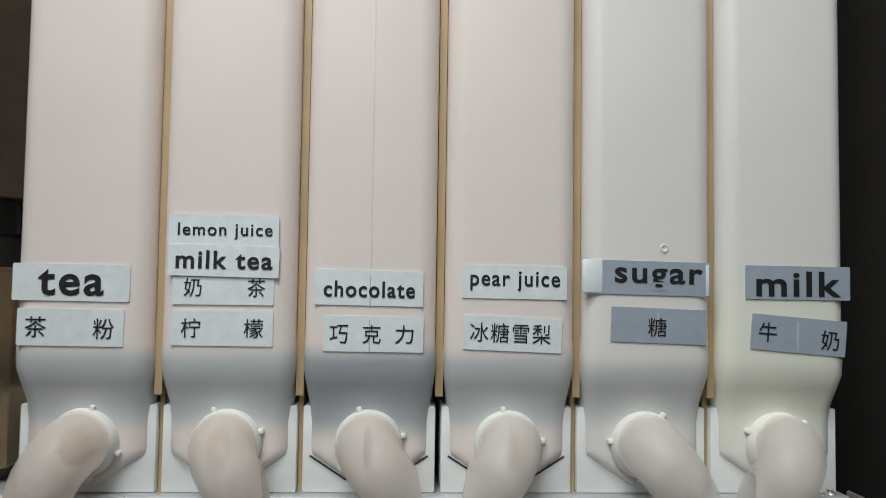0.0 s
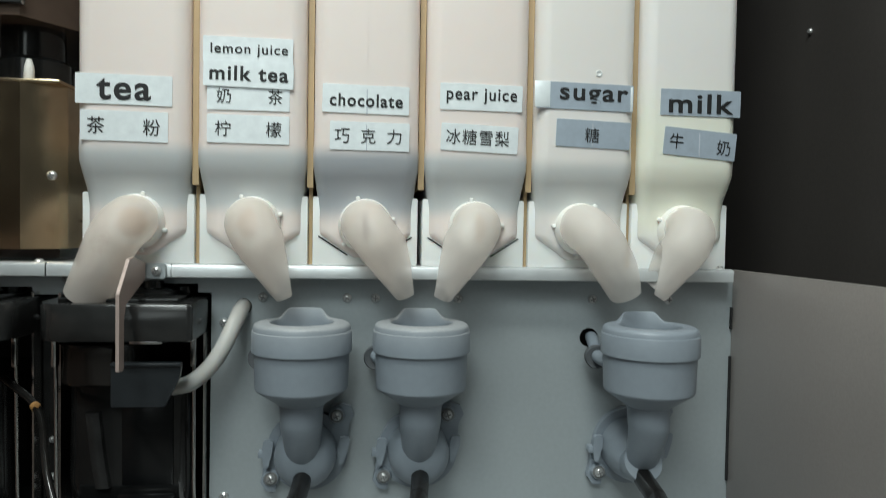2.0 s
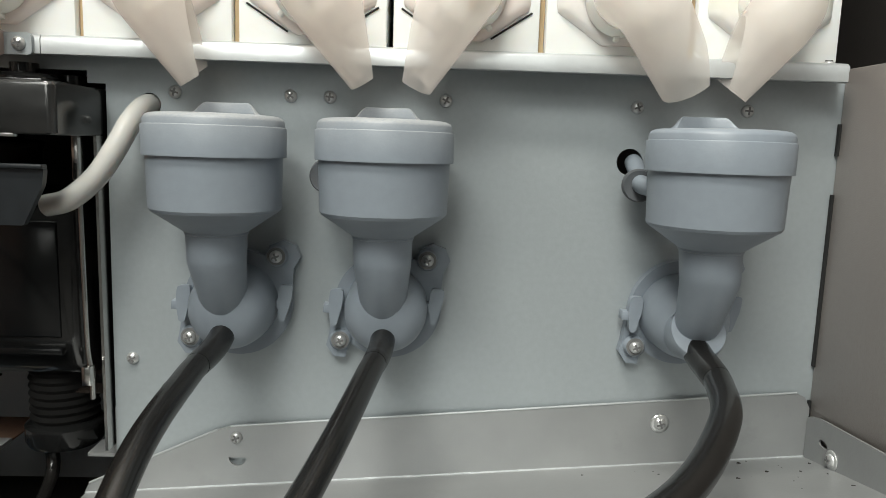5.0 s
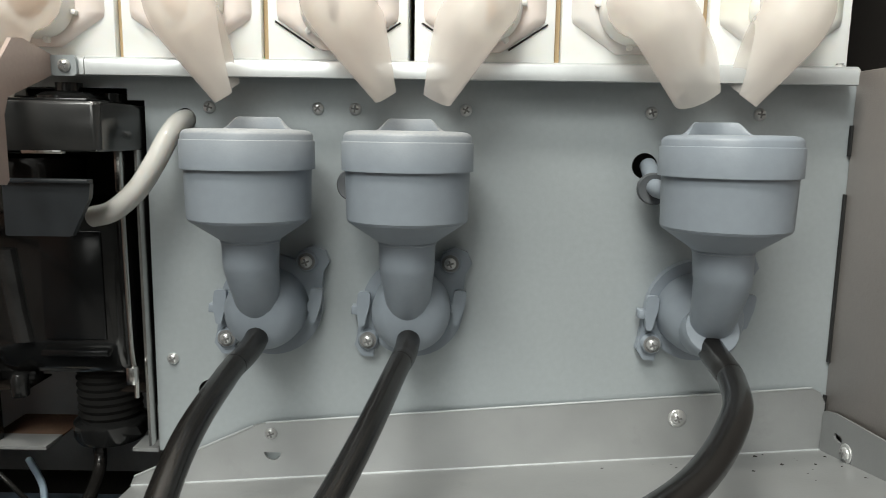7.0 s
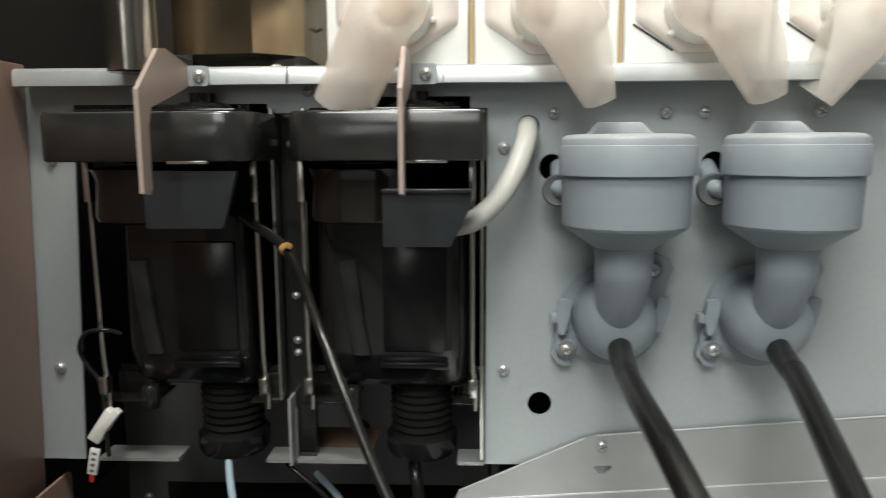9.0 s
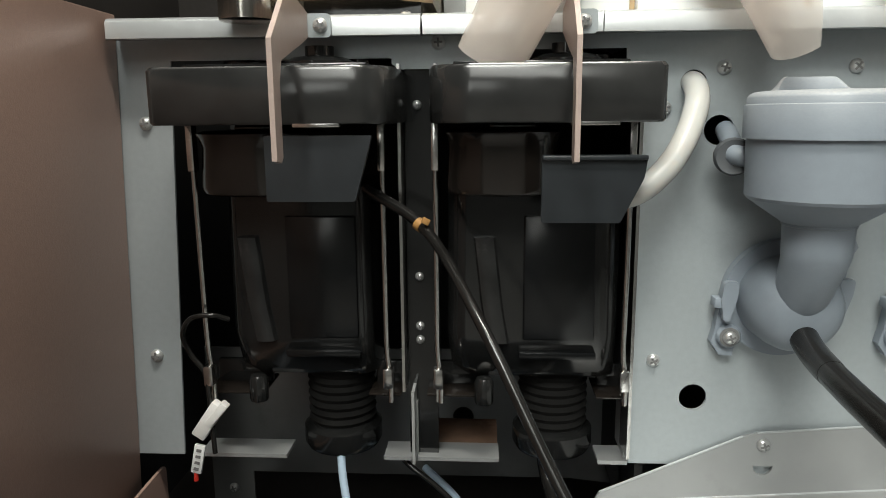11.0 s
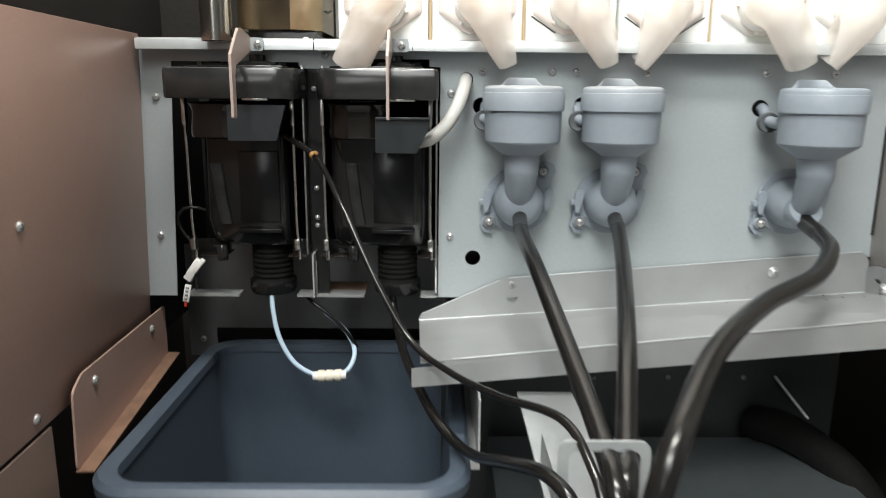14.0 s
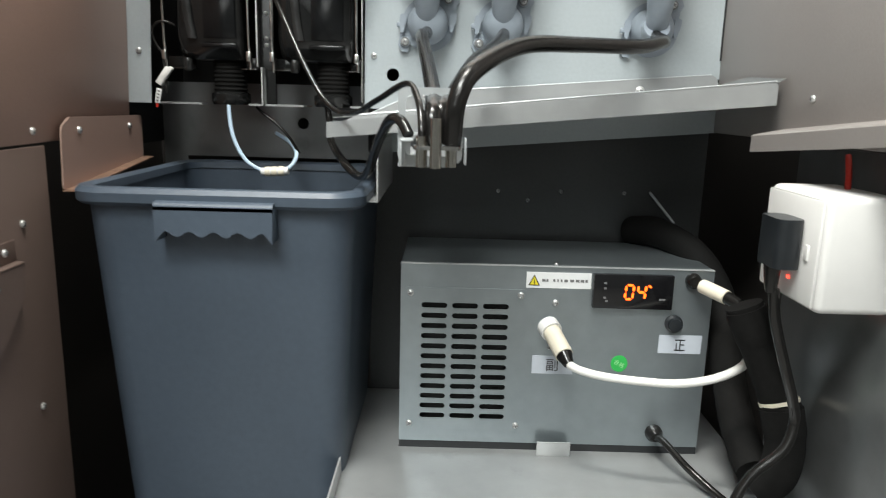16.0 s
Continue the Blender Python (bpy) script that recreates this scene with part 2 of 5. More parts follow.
# one foil in two tones: bright reflection painted left, darker for sugar and milk
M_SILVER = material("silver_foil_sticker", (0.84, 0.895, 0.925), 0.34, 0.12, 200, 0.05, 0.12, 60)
M_SILVER_D = material("silver_sticker_shaded", (0.45, 0.52, 0.60), 0.36, 0.3, 200, 0.05, 0.12, 60)
M_INK = material("black_ink", (0.012, 0.012, 0.013), 0.5, 0, 200, 0.1)
M_WHITE = material("white_plastic_socket", (0.76, 0.75, 0.73), 0.33, 0, 120, 0.01, 0.03, 600)
M_PAPER = material("white_sticker", (0.74, 0.75, 0.75), 0.5, 0, 200, 0.02)
M_CLEARLAB = material("pale_grey_sticker", (0.56, 0.60, 0.66), 0.4, 0.1, 200, 0.02)
M_YELLOW = material("warning_yellow", (0.75, 0.62, 0.03), 0.5, 0, 200, 0.03)
M_GREEN = material("green_sticker", (0.03, 0.42, 0.08), 0.5, 0, 200, 0.05)
M_GREEN_L = material("pale_green_ink", (0.35, 0.75, 0.36), 0.5, 0, 200, 0.02)
M_BLUE = material("pale_blue_tube", (0.52, 0.66, 0.80), 0.3, 0, 100, 0.03, trans=0.15)
M_MILKTUBE = material("milky_hose", (0.58, 0.575, 0.55), 0.22, 0, 60, 0.04, trans=0.15, sss=0.2, coat=0.3)
M_CORD = material("white_cable", (0.80, 0.79, 0.75), 0.38, 0, 80, 0.02)
M_CREAM = material("cream_plastic", (0.72, 0.66, 0.54), 0.4, 0, 80, 0.04)
M_TIE = material("amber_cable_tie", (0.34, 0.18, 0.06), 0.4, 0, 80, 0.05)
M_RED = material("red_wire", (0.5, 0.03, 0.02), 0.4, 0, 80, 0.05)
M_SMOKE = material("smoky_display_cover", (0.008, 0.008, 0.009), 0.12, 0, 80, 0.05)
M_GREYPRINT = material("grey_print", (0.16, 0.16, 0.16), 0.5, 0, 80, 0.05)
M_ROOMWALL = material("room_wall_paint", (0.36, 0.37, 0.37), 0.7, 0, 30, 0.03)
M_ROOMFLOOR = material("room_floor_tile", (0.30, 0.285, 0.27), 0.4, 0, 12, 0.08)
M_SEAL = material("black_door_seal", (0.02, 0.022, 0.024), 0.5, 0, 80, 0.05)
M_CHILLER = material("plain_zinc_sheet", (0.36, 0.405, 0.425), 0.32, 0.8, 60, 0.05, 0.1, 500)
M_LOWWALL = material("grey_zinc_lining", (0.205, 0.208, 0.21), 0.3, 0.7, 60, 0.06, 0.08, 500)
M_HOPPER = material("brown_tinted_plastic", (0.10, 0.072, 0.055), 0.22, 0.35, 30, 0.2, 0.05, 200)
# tan that stands for warm light glowing through the canister sides
M_TAN = material("tan_gap_glow", (0.44, 0.32, 0.18), 0.5, 0, 30, 0.08)
M_RUST = material("rusty_edge", (0.21, 0.125, 0.085), 0.6, 0.2, 90, 0.2, 0.3, 400, stains=1.0, stain_colour=(0.10, 0.035, 0.015))
M_LED = glow("display_digits", (1.0, 0.085, 0.006), 1.6)
M_REDLED = glow("red_pilot_light", (1.0, 0.05, 0.03), 1.5)


# ---- mesh tools ----
def part(name, bm, mat, parent=None, label="", smooth=True, angle=40):
    me = bpy.data.meshes.new(name)
    bmesh.ops.recalc_face_normals(bm, faces=bm.faces[:])
    if smooth:
        for f in bm.faces:
            f.smooth = True
        for e in bm.edges:
            if len(e.link_faces) == 2 and e.calc_face_angle(0) > radians(angle):
                e.smooth = False
    bm.to_mesh(me)
    bm.free()
    for mm in (mat if isinstance(mat, (list, tuple)) else [mat]):
        me.materials.append(mm)
    ob = new(name, me)
    ob.parent = parent
    if label:
        ob["label"] = label
    return ob


def thing(name, label, category, group="", at=(0, 0, 0)):
    ob = new(name)
    ob.empty_display_size = 0.02
    ob.location = at
    return tagged(ob, label, category, group)


def box(x0, x1, y0, y1, z0, z1, bevel=0.0, seg=2, bm=None):
    bm2 = bmesh.new()
    bmesh.ops.create_cube(bm2, size=1.0)
    for v in bm2.verts:
        v.co = Vector((x0 + (v.co.x + 0.5) * (x1 - x0), y0 + (v.co.y + 0.5) * (y1 - y0), z0 + (v.co.z + 0.5) * (z1 - z0)))
    if bevel:
        bmesh.ops.bevel(bm2, geom=bm2.edges[:] + bm2.verts[:], offset=bevel, segments=seg, affect="EDGES", profile=0.5)
    return join(bm, bm2)


def join(bm, bm2):
    if bm is None:
        return bm2
    me = bpy.data.meshes.new("joined")
    bm2.to_mesh(me)
    bm2.free()
    bm.from_mesh(me)
    bpy.data.meshes.remove(me)
    return bm


def moved(bm, m):
    bmesh.ops.transform(bm, matrix=m, verts=bm.verts[:])
    return bm


def lathe(profile, segs=40, m=None, cap=True):
    """Turned solid about z from (radius, z) pairs, from below upwards."""
    bm = bmesh.new()
    rings = []
    for r, z in profile:
        rings.append([bm.verts.new((r * math.cos(2 * math.pi * k / segs), r * math.sin(2 * math.pi * k / segs), z)) for k in range(segs)])
    for a, b in zip(rings, rings[1:]):
        for k in range(segs):
            bm.faces.new((a[k], a[(k + 1) % segs], b[(k + 1) % segs], b[k]))
    if cap:
        bm.faces.new(rings[0][::-1])
        bm.faces.new(rings[-1])
    if m is not None:
        moved(bm, m)
    return bm


def smooth_path(points, n=10):
    p = [Vector(q) for q in points]
    p = [p[0] * 2 - p[1]] + p + [p[-1] * 2 - p[-2]]
    out = []
    for i in range(1, len(p) - 2):
        for k in range(n):
            t = k / n
            a, b, c, d = p[i - 1], p[i], p[i + 1], p[i + 2]
            out.append(0.5 * ((2 * b) + (c - a) * t + (2 * a - 5 * b + 4 * c - d) * t * t + (3 * b - a - 3 * c + d) * t ** 3))
    return out + [p[-2]]


def sweep(points, radius, segs=16, n=8, caps=True, bore=0.0, cut=None, rib=0.0):
    """A round tube along a smooth path; radius may be a function of the way 0..1; cut shears the second half's rings towards an oblique mouth."""
    path = smooth_path(points, n) if n > 1 else [Vector(q) for q in points]
    bm = bmesh.new()
    up = None
    rings = []
    for i, c in enumerate(path):
        tan = (path[min(i + 1, len(path) - 1)] - path[max(i - 1, 0)]).normalized()
        if up is None:
            up = tan.orthogonal().normalized()
        up = (up - tan * up.dot(tan)).normalized()
        side = tan.cross(up)
        r = radius(i / (len(path) - 1)) if callable(radius) else radius
        if rib and i % 2:
            r += rib
        ring = []
        for k in range(segs):
            a = 2 * math.pi * k / segs
            off = up * (r * math.cos(a)) + side * (r * math.sin(a))
            q = c + off
            if cut is not None:
                q = q + tan * min(off.dot(Vector(cut)), 0.06 * Vector(cut).length * r) * max(0.0, 2.0 * i / (len(path) - 1) - 1.0)
            ring.append(q)
        rings.append(ring)
    if bore:
        inner = []
        for i, ring in enumerate(rings):
            mid = sum(ring, Vector()) / segs
            inner.append([mid + (q - mid) * bore for q in ring])
        rings = rings + inner[::-1]
    vr = [[bm.verts.new(q) for q in ring] for ring in rings]
    for a, b in zip(vr, vr[1:]):
        for k in range(segs):
            bm.faces.new((a[k], a[(k + 1) % segs], b[(k + 1) % segs], b[k]))
    if caps and not bore:
        bm.faces.new(vr[0][::-1])
        bm.faces.new(vr[-1])
    if bore:
        for k in range(segs):
            bm.faces.new((vr[-1][k], vr[-1][(k + 1) % segs], vr[0][(k + 1) % segs], vr[0][k]))
    return bm


def loft(sections, cap=True):
    bm = bmesh.new()
    vr = [[bm.verts.new(q) for q in s] for s in sections]
    n = len(vr[0])
    for a, b in zip(vr, vr[1:]):
        for k in range(n):
            bm.faces.new((a[k], a[(k + 1) % n], b[(k + 1) % n], b[k]))
    if cap:
        bm.faces.new(vr[0][::-1])
        bm.faces.new(vr[-1])
    return bm


def round_rect(x0, x1, y0, y1, z, r, seg=4):
    out = []
    for cx, cy, a0 in ((x1 - r, y1 - r, 0), (x0 + r, y1 - r, 90), (x0 + r, y0 + r, 180), (x1 - r, y0 + r, 270)):
        for k in range(seg + 1):
            a = radians(a0 + 90 * k / seg)
            out.append((cx + r * math.cos(a), cy + r * math.sin(a), z))
    return out


def circle(cx, cz, r, n=20):
    return [(cx + r * math.cos(2 * math.pi * k / n), cz + r * math.sin(2 * math.pi * k / n)) for k in range(n)]


def slot(cx, cz, w, h, n=5):
    r = h / 2
    out = []
    for s, a0 in ((1, -90), (-1, 90)):
        for k in range(n + 1):
            a = radians(a0 + 180 * k / n)
            out.append((cx + s * (w / 2 - r) + r * math.cos(a), cz + r * math.sin(a)))
    return out


def plate(outline, holes=(), y0=0.0, y1=0.003, m=None):
    """A sheet in the xz plane between y0 and y1 with real holes."""
    bm = bmesh.new()
    edges = []
    for loop in (outline, *holes):
        vs = [bm.verts.new((x, y0, z)) for x, z in loop]
        edges += [bm.edges.new((vs[i], vs[(i + 1) % len(vs)])) for i in range(len(vs))]
    bmesh.ops.triangle_fill(bm, use_beauty=True, use_dissolve=False, edges=edges)
    ext = bmesh.ops.extrude_face_region(bm, geom=bm.faces[:])
    bmesh.ops.translate(bm, verts=[g for g in ext["geom"] if isinstance(g, bmesh.types.BMVert)], vec=(0, y1 - y0, 0))
    if m is not None:
        moved(bm, m)
    return bm


def rounded(points, r, n=3):
    """Outline with its corners cut round."""
    out = []
    k = len(points)
    for i in range(k):
        a, b, c = Vector(points[i - 1]), Vector(points[i]), Vector(points[(i + 1) % k])
        u, v = (a - b), (c - b)
        d = min(r, u.length * 0.45, v.length * 0.45)
        p, q = b + u.normalized() * d, b + v.normalized() * d
        for j in range(n + 1):
            t = j / n
            w = p * (1 - t) ** 2 + b * (2 * t * (1 - t)) + q * t * t
            out.append((w.x, w.y))
    return out


FACE = pose(0, 0, 0, 90, 0, 0)          # local xy to world xz, facing -y


def lettering(text, x, z, width, height, y, mat, parent, tilt=0.0, bold=0.0, place=None):
    cu = bpy.data.curves.new("lettering", "FONT")
    cu.body, cu.size, cu.offset, cu.extrude = text, 1.0, bold, 0.004
    cu.space_character = 1.14
    ob = bpy.data.objects.new("lettering", cu)
    scene.collection.objects.link(ob)
    dg = bpy.context.evaluated_depsgraph_get()
    me = bpy.data.meshes.new_from_object(ob.evaluated_get(dg))
    bpy.data.objects.remove(ob)
    co = [v.co.copy() for v in me.vertices]
    if not co:
        return None
    x0, x1 = min(c.x for c in co), max(c.x for c in co)
    y0, y1 = min(c.y for c in co), max(c.y for c in co)
    for v in me.vertices:
        v.co = Vector(((v.co.x - (x0 + x1) / 2) * width / (x1 - x0), (v.co.y - (y0 + y1) / 2) * height / (y1 - y0), v.co.z * 0.02))
    me.transform((place or Matrix.Translation((x, y, z))) @ pose(0, 0, 0, 0, -tilt, 0) @ FACE)
    me.materials.clear()
    me.materials.append(mat)
    ob = new("lettering", me)
    ob.parent = parent
    return ob


# ---- screws ----
def screw_mesh(r=0.0032, washer=False):
    bm = lathe([(r, 0), (r, 0.0007), (r * 0.86, 0.0016), (r * 0.5, 0.0023), (0.0001, 0.0025)], 16)
    if washer:
        bm = join(bm, lathe([(r * 1.5, 0), (r * 1.5, 0.0006), (r * 1.0, 0.0007)], 16))
    for f in bm.faces:
        f.material_index = 0
    n0 = len(bm.faces)
    for a in (20, 110):
        bm = join(bm, moved(box(-r * 0.62, r * 0.62, -r * 0.14, r * 0.14, 0.0018, 0.0027), pose(0, 0, 0, 0, 0, a)))
    bm.faces.ensure_lookup_table()
    for f in bm.faces[n0:]:
        f.material_index = 1
    me = bpy.data.meshes.new("screw")
    bmesh.ops.recalc_face_normals(bm, faces=bm.faces[:])
    for f in bm.faces:
        f.smooth = f.material_index == 0
    bm.to_mesh(me)
    bm.free()
    me.materials.append(M_SCREW)
    me.materials.append(M_GREYPRINT)
    return me


SCREW, SCREW_W, SCREW_S = screw_mesh(), screw_mesh(0.0034, True), screw_mesh(0.0022)


def screw(x, y, z, parent, way="front", mesh=None, spin=0):
    ob = new("screw", mesh or SCREW)
    turn = {"front": (90, 0, 0), "right": (0, 90, 0), "left": (0, -90, 0), "up": (0, 0, 0)}[way]
    ob.parent = parent
    ob.matrix_basis = pose(x, y, z, *turn) @ pose(0, 0, 0, 0, 0, spin)
    return ob


# ---- the cabinet: walls, panel, shelf ----
def structure(name, bm, mat, label="", smooth=True):
    ob = part(name, bm, mat, None, label, smooth)
    return tagged(ob, kind="structure")


PY = 0.42


def leaned(ob, x, degrees=2.1, move=(0, 0, 0), tilt=0.0):
    """Turns a side lining about its back edge: the linings stand a little askew to the panel."""
    ob.matrix_world = Matrix.Translation(move) @ Matrix.Translation((x, PY, 0.66)) @ pose(0, 0, 0, 0, tilt, degrees) @ Matrix.Translation((-x, -PY, -0.66))
    return ob


panel_outline = [(-0.402, 0.606), (-0.370, 0.606), (-0.3615, 0.803), (-0.258, 0.803), (-0.258, 0.8005), (-0.255, 0.798), (-0.208, 0.798), (-0.205, 0.8005),
                 (-0.205, 0.806), (-0.152, 0.806), (-0.152, 0.8), (-0.143, 0.8), (-0.144, 0.606), (-0.120, 0.606), (-0.120, 0.560), (0.2335, 0.590), (0.2290, 0.8125), (-0.3930, 0.8125)]
wall_panel = structure("wall_panel", plate(panel_outline, [circle(-0.122, 0.7905, 0.0058), circle(-0.1142, 0.6413, 0.0066), circle(-0.1095, 0.7695, 0.0068),
                       circle(-0.0265, 0.7705, 0.0068), circle(0.1205, 0.7695, 0.0068)], PY, PY + 0.0015), M_PANEL, "pale blue-grey coated steel panel with punched holes", False)
for x, z in ((-0.109, 0.797), (-0.052, 0.797), (-0.0325, 0.797), (0.0255, 0.797), (0.1225, 0.797), (0.179, 0.797), (-0.134, 0.66), (-0.1345, 0.7795), (-0.3755, 0.7745),
             (-0.380, 0.6595), (-0.2365, 0.8095)):
    screw(x, PY, z, wall_panel, spin=17 * (x * 100 % 7))

# space behind the panel opening, its darkness painted as near-black walls
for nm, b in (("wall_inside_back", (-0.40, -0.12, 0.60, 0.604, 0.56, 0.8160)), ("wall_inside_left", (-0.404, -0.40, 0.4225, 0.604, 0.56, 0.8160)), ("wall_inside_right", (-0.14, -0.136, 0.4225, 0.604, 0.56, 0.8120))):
    structure(nm, box(*b), M_VOID, "recess behind the brewing units, its darkness put into the colour", False)

# shelf under the canisters with its folded front rail
shelf = structure("shelf", box(-0.384, 0.222, 0.4065, 0.62, 0.8165, 0.8195, 0.0006), M_ZINC, "steel shelf that carries the powder canisters")


def rail(x0, x1):
    bm = bmesh.new()
    prof = [(0.4062, 0.8205), (0.4042, 0.8199), (0.4032, 0.8185), (0.4030, 0.8115), (0.4040, 0.8110), (0.4062, 0.8112)]
    vs = [[bm.verts.new((x, y, z)) for y, z in prof] for x in (x0, x1)]
    for k in range(len(prof)):
        bm.faces.new((vs[0][k], vs[0][(k + 1) % len(prof)], vs[1][(k + 1) % len(prof)], vs[1][k]))
    bm.faces.new(vs[0])
    bm.faces.new(vs[1][::-1])
    return bm


for x0, x1 in ((-0.3825, -0.2432), (-0.2422, -0.1655), (-0.165, 0.2195)):
    part("rail", rail(x0, x1), M_RAIL, shelf)

# side walls inside the cabinet
wall_left = structure("wall_left", box(-0.3935, -0.3915, 0.0725, 0.4195, 0.574, 0.824, 0.0008), M_BROWN, "brown-grey painted steel side lining")
lower_left = structure("wall_left_lower", box(-0.395, -0.393, 0.0725, 0.240, 0.0, 0.572, 0.0008), M_BROWN_SHADED, "brown-grey painted steel lower side lining, darkened in colour for shade")
structure("wall_left_outer", box(-0.46, -0.455, 0.04, 0.66, -0.06, 2.0), M_DARKWALL, "dark outer cabinet wall", False)
post_left = structure("door_frame_left", box(-0.47, -0.3925, 0.0, 0.0715, -0.06, 2.0, 0.004), M_CHARCOAL, "dark charcoal cabinet door frame")
part("seal", box(-0.3928, -0.3908, 0.052, 0.0690, -0.05, 1.98, 0.002), M_SEAL, post_left)
for y, z in ((0.224, 0.703), (0.225, 0.584), (0.082, 0.712), (0.078, 0.590)):
    screw(-0.3915, y, z, wall_left, "right")
for y, z in ((0.196, 0.514), (0.20, 0.36)):
    screw(-0.393, y, z, lower_left, "right")
leaned(wall_left, -0.3905, tilt=2.0)
for ob in (lower_left, post_left):
    leaned(ob, -0.3915)

bm = box(0.2275, 0.2295, -0.02, 0.4195, 0.590, 0.8195, 0.0008)
wall_right = structure("wall_right", bm, M_GREYWALL, "grey-brown painted steel side lining")
for y, z in ((0.231, 0.625), (0.251, 0.722), (0.153, 0.777), (0.133, 0.657)):
    screw(0.2275, y, z, wall_right, "left")
outer_right = structure("wall_right_outer", box(0.30, 0.305, 0.04, 0.66, -0.06, 2.0), M_DARKWALL, "dark outer cabinet wall", False)
screw(0.30, 0.447, 1.003, outer_right, "left", SCREW_S)
lower_right = structure("wall_right_lower", box(0.2385, 0.241, -0.02, 0.262, 0.0, 0.588, 0.0008), M_LOWWALL, "grey painted steel lower side lining")
def ledge_section(y):
    z = 0.599 + (0.28 - y) * 0.0875
    return [(x, y, z + dz) for x, dz in ((0.2273, 0.0), (0.202, -0.0050), (0.2, -0.0065), (0.2, -0.0200), (0.2015, -0.0200), (0.2015, -0.0080), (0.2273, -0.0030))]


ledge = structure("ledge", loft([ledge_section(-0.02), ledge_section(0.272)]), M_GREYWALL, "folded steel ledge along the side lining", False)
for ob in (wall_right, lower_right, ledge):
    leaned(ob, 0.2275)
structure("wall_back", box(-0.46, 0.305, 0.655, 0.66, -0.06, 2.0), M_DARKWALL, "dark back wall of the cabinet", False)
structure("ceiling", box(-0.46, 0.305, 0.04, 0.66, 2.0, 2.005), M_DARKWALL, "dark top of the cabinet", False)
structure("cabinet_floor", box(-0.46, 0.305, 0.0, 0.66, -0.06, 0.0), M_DARKWALL, "dark cabinet floor", False)

# steel under the opening, above the bin
under = structure("wall_strip", plate([(-0.398, 0.630), (-0.398, 0.513), (-0.370, 0.513), (-0.370, 0.543), (-0.16, 0.543), (-0.105, 0.537), (-0.105, 0.630)],
                                      [circle(-0.229, 0.5845, 0.0068)], 0.520, 0.5215), M_STRIP, "zinc steel strip under the brewing units", False)
screw(-0.384, 0.520, 0.531, under)
structure("wall_lower_back", box(-0.14, 0.236, 0.456, 0.460, 0.27, 0.60), M_CHARCOAL, "charcoal back wall behind the chiller", False)
for x, z in ((0.004, 0.5175), (0.075, 0.5185), (0.147, 0.5185), (0.038, 0.5075)):
    screw(x, 0.456, z, bpy.data.objects["wall_lower_back"], mesh=SCREW_S)
structure("divider", sweep([(0.176, 0.455, 0.520), (0.1865, 0.441, 0.505), (0.197, 0.427, 0.490)], 0.0016, 8, 1), M_RAIL, "bright edge of a steel divider", False)

# shelf floor that carries the chiller
base = structure("floor", box(-0.146, 0.243, 0.06, 0.455, 0.2715, 0.2750, 0.0006), M_TRAY, "galvanised steel floor sheet under the chiller")
part("flange", box(-0.1475, -0.146, 0.06, 0.455, 0.2535, 0.2915), M_ZINC, base)
part("tab", moved(box(-0.0165, 0.0165, -0.0007, 0.0007, 0.0, 0.016, 0.0006), pose(0.057, 0.299, 0.2750, 8, 0, 0)), M_ZINC, base)

# room round the machine
structure("room_floor", box(-2.5, 2.5, -3.0, 1.0, -0.10, -0.06), M_ROOMFLOOR, "grey room floor", False)
structure("room_ceiling", box(-2.5, 2.5, -3.0, 1.0, 2.6, 2.65), M_ROOMWALL, "white room ceiling", False)
for nm, b in (("room_wall_south", (-2.5, 2.5, -3.05, -3.0, -0.1, 2.6)), ("room_wall_north", (-2.5, 2.5, 1.0, 1.05, -0.1, 2.6)),
              ("room_wall_west", (-2.55, -2.5, -3.0, 1.0, -0.1, 2.6)), ("room_wall_east", (2.5, 2.55, -3.0, 1.0, -0.1, 2.6))):
    structure(nm, box(*b), M_ROOMWALL, "plain pale room wall", False)


# ---- powder canisters ----
PITCH = 0.0742
CAN_X = [-0.1885 + PITCH * k for k in range(6)]
CF = 0.398


def sticker(parent, x0, x1, z0, z1, mat, tilt=0.0, y=None, label="", corner=0.0007):
    y = CF if y is None else y
    w, h = (x1 - x0) / 2, (z1 - z0) / 2
    pts = rounded([(-w, -h), (w, -h), (w, h), (-w, h)], corner, 2)
    return part("sticker", plate(pts, (), -0.0007, -0.0002, pose((x0 + x1) / 2, y, (z0 + z1) / 2, 0, -tilt, 0)), mat, parent, label, False)


